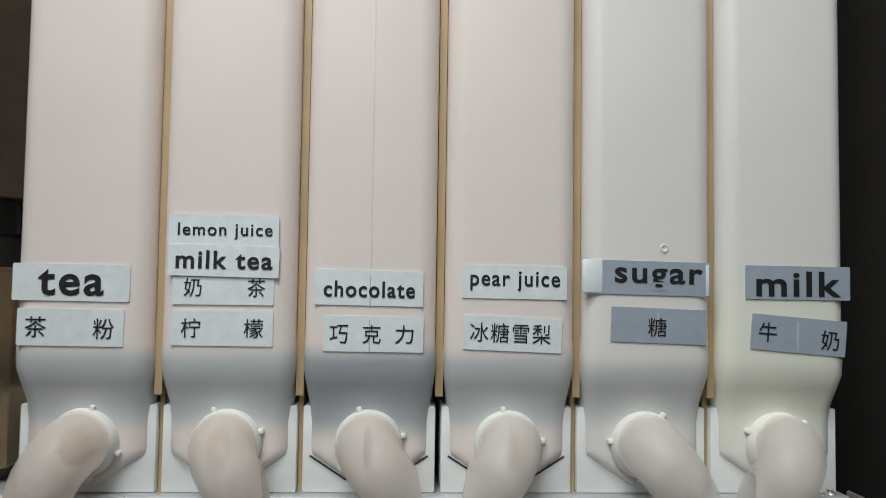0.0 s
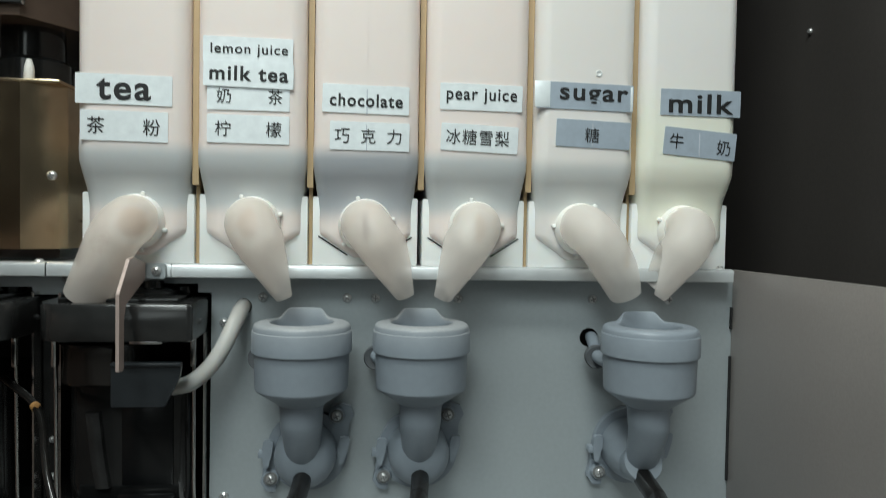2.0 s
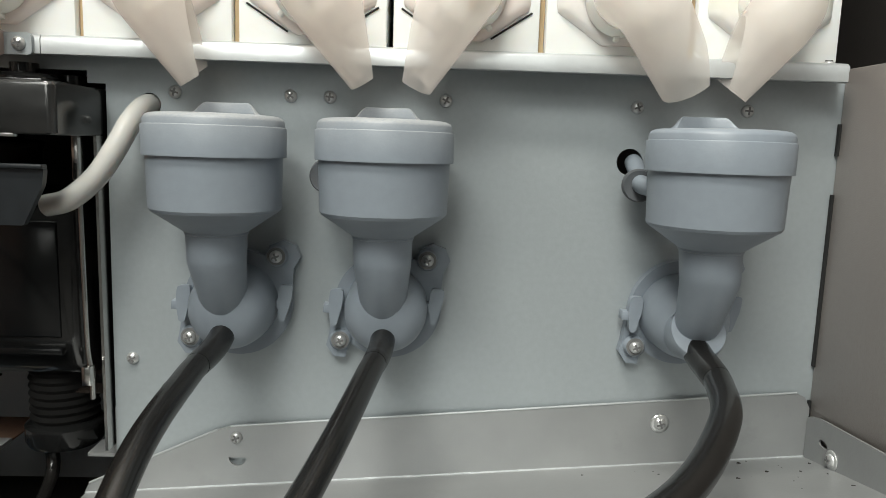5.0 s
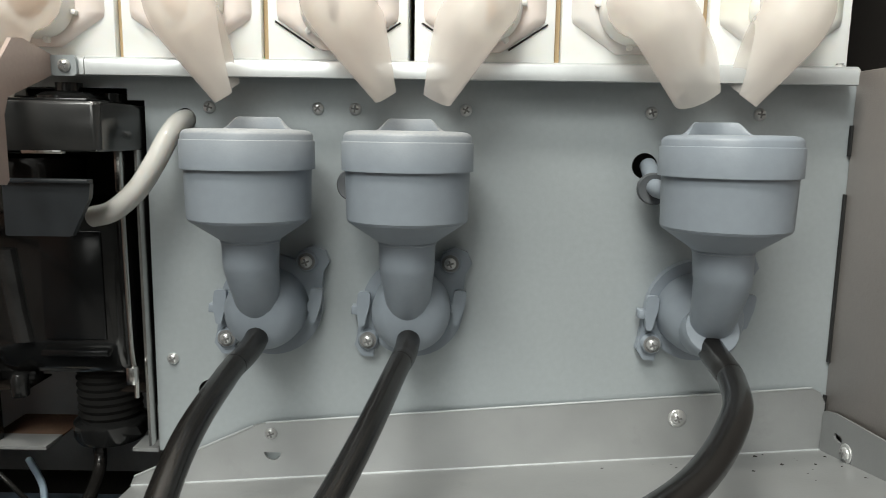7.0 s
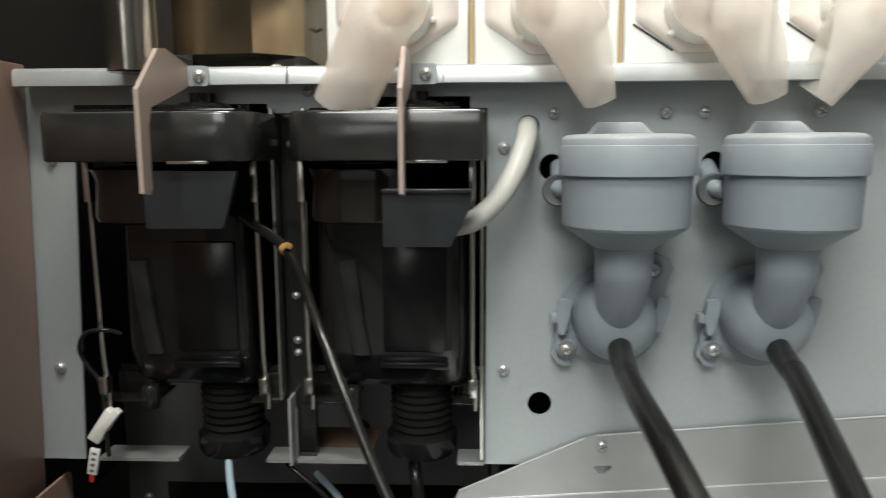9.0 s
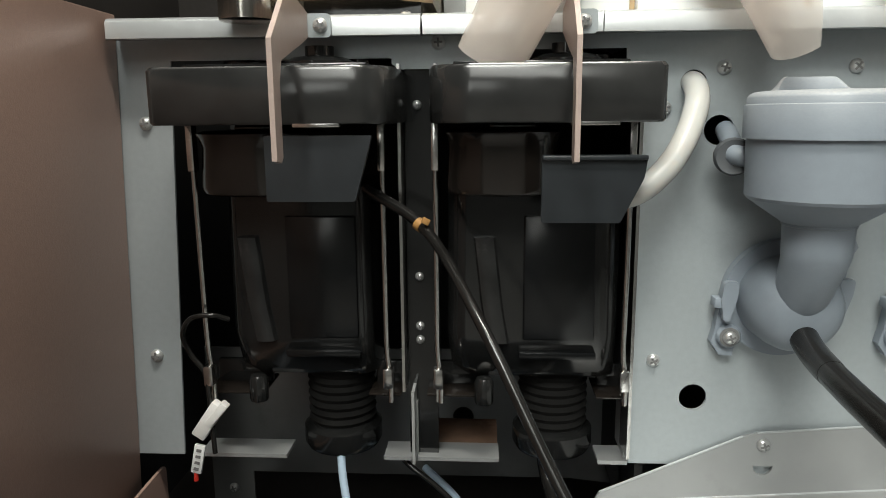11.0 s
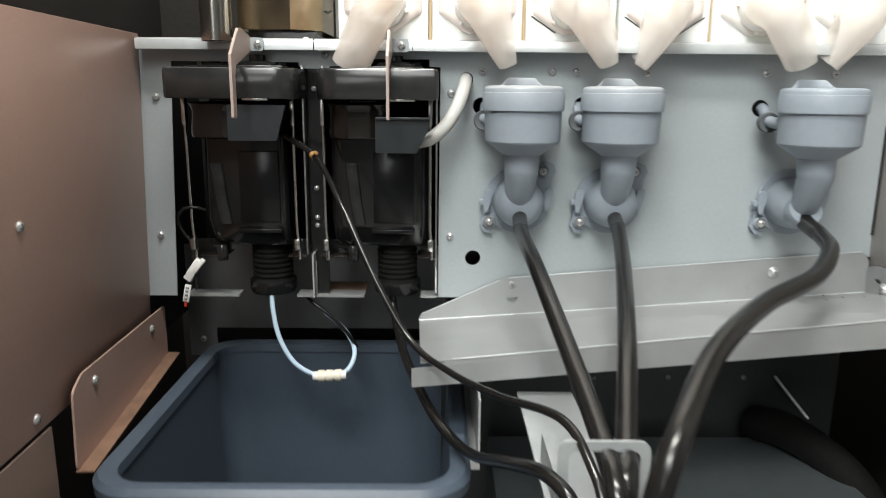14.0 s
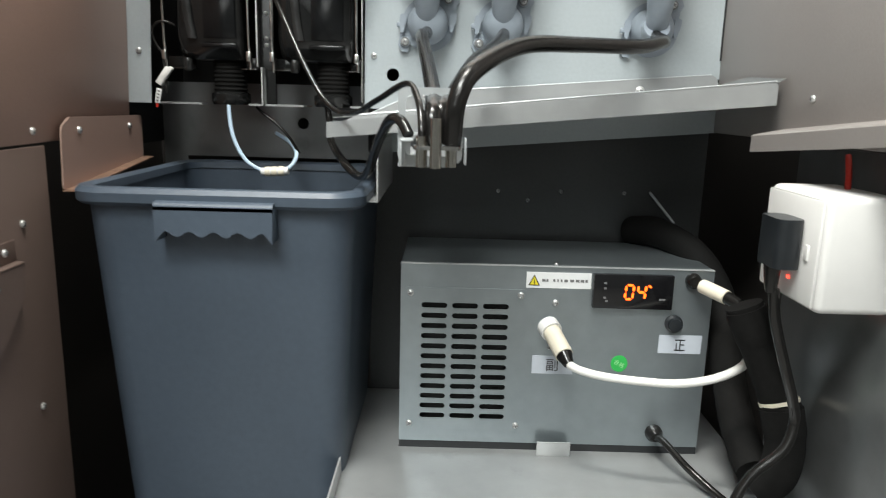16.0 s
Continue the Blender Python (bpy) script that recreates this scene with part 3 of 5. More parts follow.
def spout(tip_x, tip_z, cut_x):
    """Frosted elbow: leaves the collar forwards, turns down aslant and ends in a chute cut open towards the side it leans to."""
    z0, bend, r = 0.8480, 0.0162, 0.0143
    side = 1 if tip_x > 0 else -1
    reach = math.hypot(tip_x, z0 - tip_z)
    length = math.sqrt(reach * reach - r * r) if cut_x else reach
    lean = math.atan2(abs(tip_x), z0 - tip_z) + (math.atan2(r, length) if cut_x else 0.0)
    d = Vector((side * math.sin(lean), 0, -math.cos(lean)))
    back = Vector((0, 0.010, 0))
    way = [(Vector((0, 0.4060, z0)), 0.0163), (Vector((0, 0.4000, z0)), 0.0163)]
    for k in range(1, 9):
        a = math.pi / 2 * k / 8
        way.append((Vector((0, 0.4000 - bend * math.sin(a), z0)) + d * (bend * (1 - math.cos(a))), 0.0163 - 0.0007 * k / 8))
    for k in range(1, 10):
        w = k / 9
        way.append((Vector((0, 0.4000 - bend, z0)) + d * (bend + (length - bend) * w) + back * w, 0.0156 - (0.0021 if cut_x else 0.0012) * w))
    segs = 40
    bm = bmesh.new()
    rings = []
    across = Vector((-d.z, 0, d.x))
    for wall in (0.0, 0.0011):
        shell = []
        for i, (c, rad) in enumerate(way):
            tan = (way[min(i + 1, len(way) - 1)][0] - way[max(i - 1, 0)][0]).normalized()
            v = tan.cross(across).normalized()
            shell.append([bm.verts.new(c + across * ((rad - wall) * math.cos(2 * math.pi * j / segs)) + v * ((rad - wall) * math.sin(2 * math.pi * j / segs))) for j in range(segs)])
        rings += shell if wall == 0.0 else shell[::-1]
    for a, b in zip(rings, rings[1:]):
        for j in range(segs):
            bm.faces.new((a[j], a[(j + 1) % segs], b[(j + 1) % segs], b[j]))
    if cut_x:
        bmesh.ops.bisect_plane(bm, geom=bm.verts[:] + bm.edges[:] + bm.faces[:], plane_co=(cut_x, 0.390, 0.810), plane_no=(side, 0.10, 0.16), clear_outer=True)
    return bm


def canister(cx, k, what, spout_to, body_mat, spout_mat, nib):
    can = thing("powder_canister", "tall milky plastic canister labelled " + what, "canister", "row of powder canisters", (cx, 0, 0))
    levels = [(1.45, 0.0347, CF), (0.905, 0.0347, CF), (0.894, 0.0352, CF), (0.886, 0.0351, CF + 0.0005), (0.878, 0.0343, CF + 0.004), (0.868, 0.0330, CF + 0.0085),
              (0.858, 0.0325, CF + 0.010), (0.8435, 0.0325, CF + 0.010), (0.8405, 0.0318, CF + 0.010), (0.8275, 0.012, CF + 0.0105), (0.8255, 0.008, CF + 0.011)]
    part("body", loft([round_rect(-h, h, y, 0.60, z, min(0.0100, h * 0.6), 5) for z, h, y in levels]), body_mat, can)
    part("base", box(-0.0355, 0.0355, 0.4125, 0.60, 0.8197, 0.866, 0.001), M_BASE, can)
    ring = lathe([(0.0178, 0), (0.0182, 0.004), (0.0172, 0.009), (0.0160, 0.0115), (0.0130, 0.012)], 44)
    for a in (nib, nib - 92, nib + 116, nib + 205):
        ring = join(ring, moved(box(0.0165, 0.0204, -0.0014, 0.0014, 0.002, 0.006, 0.0009), pose(0, 0, 0, 0, 0, a)))
    part("collar", moved(ring, pose(0, 0.4110, 0.847, 90, 0, 0)), M_RING, can)
    part("spout", spout(*spout_to), spout_mat, can)
    for side in ((-1, 1) if k in (2, 3) else ()):
        part("groove", sweep([(side * 0.0316, 0.4122, 0.8396), (side * 0.0217, 0.4122, 0.8332), (side * 0.0120, 0.4122, 0.8268)], 0.0005, 6, 1), M_VOID, can)
    if k < 4:
        dust = lathe([(0.0095, 0), (0.0080, 0.0012), (0.005, 0.0021), (0.002, 0.0026)], 22)
        for v in dust.verts:
            v.co.x *= 1 + 0.18 * math.sin(5 * v.co.y * 300 + k)
        part("powder", moved(dust, pose(0, 0.3990, 0.8470, 90, 0, 40 * k)), M_COCOA if k == 2 else M_POWDER, can, "powder left in the outlet")
    return can


cans = []
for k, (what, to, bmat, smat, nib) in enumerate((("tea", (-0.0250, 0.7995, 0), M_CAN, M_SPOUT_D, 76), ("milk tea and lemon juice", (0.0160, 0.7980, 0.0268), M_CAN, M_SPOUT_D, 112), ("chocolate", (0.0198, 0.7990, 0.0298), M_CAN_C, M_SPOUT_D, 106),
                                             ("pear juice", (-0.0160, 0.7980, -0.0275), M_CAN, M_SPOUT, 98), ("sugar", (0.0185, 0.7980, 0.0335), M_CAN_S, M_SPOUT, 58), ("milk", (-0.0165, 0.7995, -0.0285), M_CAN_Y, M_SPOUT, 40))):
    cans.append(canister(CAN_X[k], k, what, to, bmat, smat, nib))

# added tan strips imitate the warm glow in the gaps between canisters
for k in range(5):
    part("seam", box(CAN_X[k] + PITCH / 2 - 0.0020, CAN_X[k] + PITCH / 2 + 0.0020, 0.4085, 0.59, 0.872, 1.40), M_TAN, shelf)
    if k != 2:
        part("seam", box(CAN_X[k] + PITCH / 2 - 0.0012, CAN_X[k] + PITCH / 2 + 0.0012, 0.4165, 0.59, 0.8197, 0.872), M_TAN, shelf)
part("mould_line", box(-0.0003, 0.0003, CF - 0.00025, CF + 0.001, 0.94, 1.44), M_CAN, cans[2])
part("drop_mark", moved(lathe([(0.0021, 0), (0.0024, 0.0004), (0.0017, 0.0006), (0.0012, 0.0002)], 20), pose(0.1160 - CAN_X[4], CF, 0.9530, 90, 0, 0)), M_BASE, cans[4])

# stickers, x from each canister's middle; English above, Chinese below
S = M_SILVER
D = M_SILVER_D


def write(can, x, text, cx, cz, w, h, tilt=0.0, bold=0.0):
    lettering(text, cx - x, cz, w, h, CF - 0.0010, M_INK, can, tilt, bold)


c, x = cans[0], CAN_X[0]
sticker(c, -0.2225 - x, -0.1635 - x, 0.9210, 0.9400, S, -0.4)
write(c, x, "tea", -0.193, 0.9305, 0.033, 0.0135, 0, 0.019)
sticker(c, -0.2195 - x, -0.166 - x, 0.898, 0.917, S, -0.5)
write(c, x, "茶", -0.210, 0.9077, 0.0105, 0.0105)
write(c, x, "粉", -0.176, 0.9070, 0.0105, 0.0105)
c, x = cans[1], CAN_X[1]
sticker(c, -0.142 - x, -0.090 - x, 0.920, 0.937, S, 0)
sticker(c, -0.1445 - x, -0.088 - x, 0.9500, 0.9665, S, -0.3, CF - 0.0006)
sticker(c, -0.1442 - x, -0.0875 - x, 0.9345, 0.9508, S, -0.9, CF - 0.0010)
lettering("lemon juice", -0.1155 - x, 0.958, 0.0485, 0.0085, CF - 0.0016, M_INK, c, 0, 0.012)
lettering("milk tea", -0.1155 - x, 0.9432, 0.0495, 0.0095, CF - 0.0020, M_INK, c, -0.4, 0.02)
write(c, x, "奶", -0.1315, 0.929, 0.009, 0.0095)
write(c, x, "茶", -0.099, 0.929, 0.009, 0.0095)
sticker(c, -0.142 - x, -0.090 - x, 0.8988, 0.917, S, -0.3)
write(c, x, "柠", -0.132, 0.908, 0.0098, 0.0098)
write(c, x, "檬", -0.100, 0.908, 0.0098, 0.0098)
c, x = cans[2], CAN_X[2]
sticker(c, -0.069 - x, -0.0125 - x, 0.9205, 0.9390, S, -0.7)
write(c, x, "chocolate", -0.0405, 0.929, 0.0475, 0.0085, -0.5, 0.019)
sticker(c, -0.064 - x, -0.012 - x, 0.8965, 0.915, S, -0.4)
for ch, cx in (("巧", -0.056), ("克", -0.039), ("力", -0.022)):
    write(c, x, ch, cx, 0.9057, 0.0095, 0.0095)
c, x = cans[3], CAN_X[3]
sticker(c, 0.008 - x, 0.0635 - x, 0.925, 0.9425, S, -0.4)
write(c, x, "pear juice", 0.036, 0.9343, 0.0475, 0.0105, -0.3, 0.0126)
sticker(c, 0.009 - x, 0.061 - x, 0.8975, 0.9155, S, -2.0)
write(c, x, "冰糖雪梨", 0.0337, 0.907, 0.0425, 0.0102, -1.5)
c, x = cans[4], CAN_X[4]
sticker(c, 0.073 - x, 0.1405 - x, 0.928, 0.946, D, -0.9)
# bright strips painted as glints at both ends of the foil
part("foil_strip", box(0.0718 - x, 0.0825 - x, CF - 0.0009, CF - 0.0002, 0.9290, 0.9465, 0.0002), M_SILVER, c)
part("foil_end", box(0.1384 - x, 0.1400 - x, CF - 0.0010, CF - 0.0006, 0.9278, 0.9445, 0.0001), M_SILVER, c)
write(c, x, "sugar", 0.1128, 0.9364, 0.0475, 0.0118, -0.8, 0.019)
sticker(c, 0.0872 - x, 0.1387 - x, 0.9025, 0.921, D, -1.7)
write(c, x, "糖", 0.112, 0.911, 0.0100, 0.0100)
c, x = cans[5], CAN_X[5]
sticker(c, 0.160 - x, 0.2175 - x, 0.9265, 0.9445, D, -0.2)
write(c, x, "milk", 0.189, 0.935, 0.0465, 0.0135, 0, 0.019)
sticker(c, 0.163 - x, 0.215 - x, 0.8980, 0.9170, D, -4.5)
write(c, x, "牛", 0.172, 0.909, 0.0098, 0.0105, -4)
write(c, x, "奶", 0.206, 0.905, 0.0098, 0.0105, -4)


# creases where the stickers cross the mould line
for can, cx, z0, z1 in ((cans[2], 0.0, 0.9200, 0.9365), (cans[2], 0.0, 0.8965, 0.9130), (cans[5], 0.1885 - CAN_X[5], 0.8990, 0.9150), (cans[4], 0.1125 - CAN_X[4], 0.9040, 0.9190)):
    part("crease", box(cx - 0.00035, cx + 0.00035, CF - 0.00085, CF - 0.0006, z0, z1), M_CLEARLAB, can, "", False)


# ---- mixing bowls ----
def lid_shell():
    """An open lid: a rounded ring whose back edge rises into a scoop under the spout."""
    skin = [(0.0299, 0.0745, 0), (0.0314, 0.0745, 0), (0.0314, 0.0874, 0), (0.0312, 0.0878, 0), (0.0307, 0.0879, 0), (0.0306, 0.0882, 0), (0.0305, 0.0904, 0), (0.0296, 0.0918, 0), (0.0280, 0.0926, 0.0), (0.0262, 0.0929, 0.06),
            (0.0248, 0.0930, 0.22), (0.0234, 0.0930, 0.52), (0.0222, 0.0930, 0.84), (0.0212, 0.0930, 1.0), (0.0203, 0.0928, 1.0), (0.0197, 0.0918, 0.9), (0.0196, 0.0890, 0.3), (0.0196, 0.0830, 0.0)]
    segs = 96
    bm = bmesh.new()
    rings = []
    for r, z, lift in skin:
        ring = []
        for k in range(segs):
            a = 2 * math.pi * k / segs
            x, y = math.cos(a), math.sin(a)
            w = min(1.0, max(0.0, (0.80 - abs(x)) / 0.36)) if y > 0 else 0.0
            w = w * w * (3 - 2 * w)
            rr = r + 0.0012 * w * (lift > 0.5)
            ring.append(bm.verts.new((rr * x, rr * y, z + 0.0064 * w * lift)))
        rings.append(ring)
    for a, b in zip(rings, rings[1:]):
        for k in range(segs):
            bm.faces.new((a[k], a[(k + 1) % segs], b[(k + 1) % segs], b[k]))
    return bm


def mixing_bowl(cy=-0.037, dx=0.0, hood=M_LID):
    """A bowl on its elbow; cy is how far its middle stands off the panel, dx its shift from the mounting plate."""
    bowl = thing("mixing_bowl", "grey plastic mixing bowl with lid and elbow outlet", "mixing bowl", "row of mixing bowls")
    part("bowl", moved(lathe([(0.0122, 0.038), (0.0132, 0.0395), (0.0145, 0.0405), (0.0284, 0.0500), (0.0292, 0.0513), (0.0299, 0.076), (0.0284, 0.076), (0.0272, 0.055), (0.008, 0.046)], 56), pose(dx, cy, 0)), M_BOWL, bowl, "", True, 22)
    part("lid", moved(lid_shell(), pose(dx, cy, 0)), hood, bowl)
    turn = [(0.0405, 0.0, 0.0138), (0.034, 0.0, 0.0136), (0.0275, 0.0, 0.0134), (0.0255, 0.0003, 0.0132), (0.018, 0.0042, 0.0124), (0.010, 0.0084, 0.0115), (0.003, 0.0125, 0.0109), (-0.002, 0.0180, 0.0112), (-0.004, 0.0250, 0.0118)]
    neck = []
    for i, (z, y, r) in enumerate(turn):
        tilt = radians(max(0, i - 3) * 17.0)
        neck.append([(dx * (1 - 0.08 * i) + r * math.cos(a), cy + y + r * math.sin(a) * math.cos(tilt), z + r * math.sin(a) * math.sin(tilt) * 0.8) for a in (2 * math.pi * j / 36 for j in range(36))])
    part("neck", loft(neck), M_BOWL, bowl, "", True, 24)
    part("elbow", sweep([(dx * 0.6, cy + 0.010, -0.0005), (dx * 0.5, cy + 0.016, -0.0035), (0.001, -0.012, -0.0040), (0.001, -0.006, -0.0030)], lambda t: 0.0128 + 0.0030 * t, 30, 5), M_BOWL, bowl)
    part("neck_collar", lathe([(0.0137, 0.0300), (0.0143, 0.0303), (0.0143, 0.0312), (0.0137, 0.0314)], 36, pose(dx, cy, 0.009)), M_BOWL, bowl)
    part("chamber", lathe([(0.0208, 0), (0.0205, 0.014), (0.0199, 0.0190), (0.0184, 0.0235), (0.0158, 0.0272), (0.0118, 0.0300), (0.006, 0.0312)], 44, pose(0.001 + dx * 0.3, -0.003, 0.0, 90, 0, 0)), M_BOWL, bowl)
    out = [(0.0275 * math.cos(radians(a)), 0.0275 * math.sin(radians(a))) for a in range(-150, 21, 9)]
    out += [(0.0280, 0.018), (0.0315, 0.024), (0.0290, 0.0300), (0.0225, 0.0325), (0.0155, 0.0295), (0.0145, 0.0240)]
    out += [(0.0275 * math.cos(radians(a)), 0.0275 * math.sin(radians(a))) for a in range(66, 181, 9)]
    out += [(-0.0290, -0.008), (-0.0300, -0.015), (-0.0315, -0.0215), (-0.0275, -0.0275), (-0.0215, -0.0280), (-0.0205, -0.0230)]
    part("mounting_plate", plate([(x + 0.0015, z) for x, z in out], (), -0.0055, -0.0003), M_BOWL, bowl, smooth=False)
    for x, z, rot in ((0.0255, 0.0005, 8), (-0.0250, -0.001, 5)):
        lug = plate(rounded([(-0.0032, 0.010), (0.0034, 0.0105), (0.0036, 0.003), (0.0016, -0.0085), (-0.0012, -0.0085), (-0.0034, 0.001)], 0.002), (), -0.012, -0.0085)
        lug = join(lug, box(-0.006, 0.0, -0.011, -0.004, -0.0028, 0.0018, 0.0006))
        part("lug", moved(lug, pose(x, 0, z, 0, rot, 0)), M_BOWL, bowl)
    for x, z in ((0.0212, 0.0245), (-0.0225, -0.0180)):
        part("boss", lathe([(0.0056, 0.004), (0.0056, 0.0075), (0.0048, 0.0085)], 20, pose(x, 0, z, 90, 0, 0)), M_BOWL, bowl)
        part("washer", lathe([(0.0046, 0.0082), (0.0046, 0.0088), (0.0036, 0.0090)], 18, pose(x, 0, z, 90, 0, 0)), M_GREYPRINT, bowl, "dark rubber washer")
        screw(x, -0.0090, z, bowl, mesh=SCREW)
    part("inlet", sweep([(dx - 0.012, cy + 0.014, 0.066), (dx - 0.022, cy + 0.017, 0.066), (-0.0285, -0.017, 0.067), (-0.0275, -0.008, 0.072), (-0.0265, 0.004, 0.077)], 0.0045, 20, 5), M_BOWL, bowl)
    part("inlet_flange", lathe([(0.0070, -0.004), (0.0078, -0.003), (0.0082, 0.000), (0.0082, 0.004), (0.0074, 0.0052), (0.0050, 0.0046)], 28, pose(-0.0285, -0.014, 0.066, 90, 0, -10)), M_GREYRUBBER, bowl, "dark grey rubber seal")
    return bowl


bowl = mixing_bowl()
bowl.location = (-0.0790, PY, 0.6925)
copy_thing(bowl, pose(-0.0028, PY, 0.6925))
bowl_far = mixing_bowl(-0.050, -0.0045, M_BOWL_ST)
bowl_far.location = (0.1500, PY, 0.6925)
tagged(bowl_far, "grey plastic mixing bowl standing apart with coffee stained hood")


# ---- brewing units ----
def head_ring(hw, inner, z, g, r):
    """Outline of a brewing head: a large radius at the inner front corner, a small one outside."""
    out = []
    x0, x1, y0, y1 = -hw + g, hw - g, 0.3715 + g, 0.47
    for cx, cy, a0, rr in ((x1, y1, 0, 0.004), (x0, y1, 90, 0.004), (x0, y0, 180, r if inner < 0 else 0.0035), (x1, y0, 270, r if inner > 0 else 0.0035)):
        sx, sy = (-1 if a0 in (0, 270) else 1), (-1 if a0 in (0, 90) else 1)
        for k in range(7):
            a = radians(a0 + 90 * k / 6)
            out.append((cx + sx * rr + rr * math.cos(a), cy + sy * rr + rr * math.sin(a), z))
    return out


def brewer(cx, hw, x_body, inner, group="pair of brewing units"):
    br = thing("brewing_unit", "scuffed glossy black plastic coffee brewing unit", "brewing unit", group, (cx, 0, 0))
    part("head", loft([head_ring(hw, inner, z, g, r) for z, g, r in ((0.7740, 0.0008, 0.017), (0.7750, 0.0, 0.018), (0.7955, 0.0, 0.018), (0.7970, 0.0010, 0.017))]), M_HEAD, br)
    part("cap", moved(lathe([(0.016, 0), (0.016, 0.004), (0.012, 0.006), (0.0065, 0.0068), (0.0065, 0.011), (0.001, 0.0115)], 32), pose(0.012, 0.415, 0.797)), M_BLACK, br)
    part("cap", moved(lathe([(0.011, 0), (0.011, 0.004), (0.001, 0.005)], 24), pose(-0.018, 0.42, 0.797)), M_BLACK, br)
    part("chamber", loft([round_rect(-0.0405 - g, 0.0085 + g, 0.385 - g, 0.45, z, r, 7) for z, g, r in ((0.7430, -0.003, 0.017), (0.7440, -0.001, 0.018), (0.7465, 0.0, 0.019), (0.764, -0.0008, 0.019), (0.768, 0.0, 0.018), (0.7700, 0.001, 0.017), (0.7712, -0.002, 0.016))]), M_BROWN_G, br)
    part("chamber_neck", box(-0.022, -0.002, 0.392, 0.44, 0.7708, 0.7742, 0.002), M_BLACK, br)
    part("top_ridge", box(-hw + 0.010, hw - 0.012, 0.386, 0.46, 0.7970, 0.7990, 0.0008), M_BLACK, br)
    for x0 in (-0.030, 0.028):
        part("top_boss", lathe([(0.0075, 0.797), (0.0075, 0.8035), (0.005, 0.805), (0.001, 0.8052)], 20, pose(x0, 0.430, 0)), M_BLACK, br)
    part("body", loft([round_rect(x0 - x_body, 0.033 + x_body, y0, 0.48, z, r, 5) for z, x0, y0, r in ((0.652, -0.028, 0.418, 0.008), (0.658, -0.034, 0.412, 0.010), (0.675, -0.036, 0.409, 0.010), (0.745, -0.035, 0.409, 0.010))]), M_BLACK, br)
    part("window", box(-0.006, 0.027, 0.4079, 0.411, 0.673, 0.732, 0.0010), M_BLACK_W, br, "grey-black raised panel with paler blotches")
    part("rib", box(-0.008, 0.028, 0.4062, 0.411, 0.664, 0.668, 0.001), M_BLACK_W, br)
    part("fin", loft([round_rect(x0, x0 + 0.010, 0.4055, 0.43, z, 0.003, 2) for z, x0 in ((0.672, -0.0225), (0.69, -0.0255), (0.722, -0.029))]), M_FIN, br, "black fin with its gloss put into a lighter colour")
    part("bellows", sweep([(0.0115, 0.44, 0.655 - 0.0022 * k) for k in range(19)], 0.0165, 28, 1, rib=0.0013), M_FOAM, br)
    part("foot", lathe([(0.019, 0.606), (0.0205, 0.609), (0.0205, 0.617), (0.016, 0.620)], 28, pose(0.0115, 0.44, 0)), M_BLACK, br)
    for x0, x1 in ((-0.052, -0.022), (0.030, 0.046)):
        part("arm", box(x0, x1, 0.414, 0.44, 0.642, 0.6432, 0.0004), M_BROWN_G, br, "thin bronze-dark steel arm")
        part("arm_web", box(x0 + 0.002, x1, 0.428, 0.432, 0.6432, 0.655, 0.0006), M_BLACK, br)
    part("peg", lathe([(0.0042, 0.640), (0.0046, 0.641), (0.0046, 0.651), (0.0035, 0.653)], 16, pose(-0.024, 0.412, 0)), M_BLACK, br)
    for x in (-0.046, 0.0405):
        rod = sweep([(x, 0.405, 0.775), (x, 0.406, 0.70), (x, 0.407, 0.668), (x + 0.0015, 0.407, 0.655), (x + 0.0015, 0.407, 0.642)], 0.0013, 10, 4)
        part("rod", rod, M_STEEL, br)
        part("clip", box(x - 0.0016, x + 0.0016, 0.402, 0.408, 0.753, 0.775, 0.0005), M_STEEL, br)
        part("latch", box(x - 0.0018, x + 0.0028, 0.4025, 0.409, 0.650, 0.660, 0.0008), M_STEEL, br)
    return br


b1 = brewer(-0.3020, 0.0500, 0.0, 1)
b2 = brewer(-0.1915, 0.0470, 0.006, -1)
part("deflector", plate(rounded([(-0.0035, 0.7695), (0.041, 0.7695), (0.0335, 0.7425), (-0.0035, 0.7425)], 0.001), (), 0.3755, 0.379), M_BLACK_D, b1, "dark slate flap", False)
part("deflector", plate(rounded([(-0.0010, 0.7605), (0.0405, 0.7595), (0.0395, 0.752), (0.0305, 0.734), (-0.0010, 0.734)], 0.001), (), 0.3735, 0.377), M_BLACK_D, b2, "dark slate flap", False)
part("deflector_lip", box(-0.001, 0.0405, 0.3715, 0.377, 0.7592, 0.7612, 0.0006), M_BLACK_D, b2)

# feet of the steel frame in the opening
frame_low = structure("sill", box(-0.3615, -0.316, 0.419, 0.436, 0.6055, 0.6075), M_TRAY, "zinc sill pieces under the brewing units", False)
for x0, x1 in ((-0.266, -0.252), (-0.249, -0.208), (-0.159, -0.1445)):
    part("sill_piece", box(x0, x1, 0.419, 0.436, 0.6055, 0.6075), M_TRAY, frame_low)
part("rusty_floor", box(-0.2485, -0.2085, 0.4365, 0.468, 0.6056, 0.6066), M_RUST, frame_low, "coffee-stained rusty sheet")
part("sill_side", box(-0.1460, -0.1448, 0.4220, 0.445, 0.6076, 0.632), M_TRAY, frame_low)
part("sill_side", box(-0.2498, -0.2486, 0.4220, 0.445, 0.6076, 0.636), M_TRAY, frame_low)
post = structure("centre_post", box(-0.253, -0.2385, 0.424, 0.43, 0.607, 0.80), M_BLACK, "black centre post with steel edges", False)
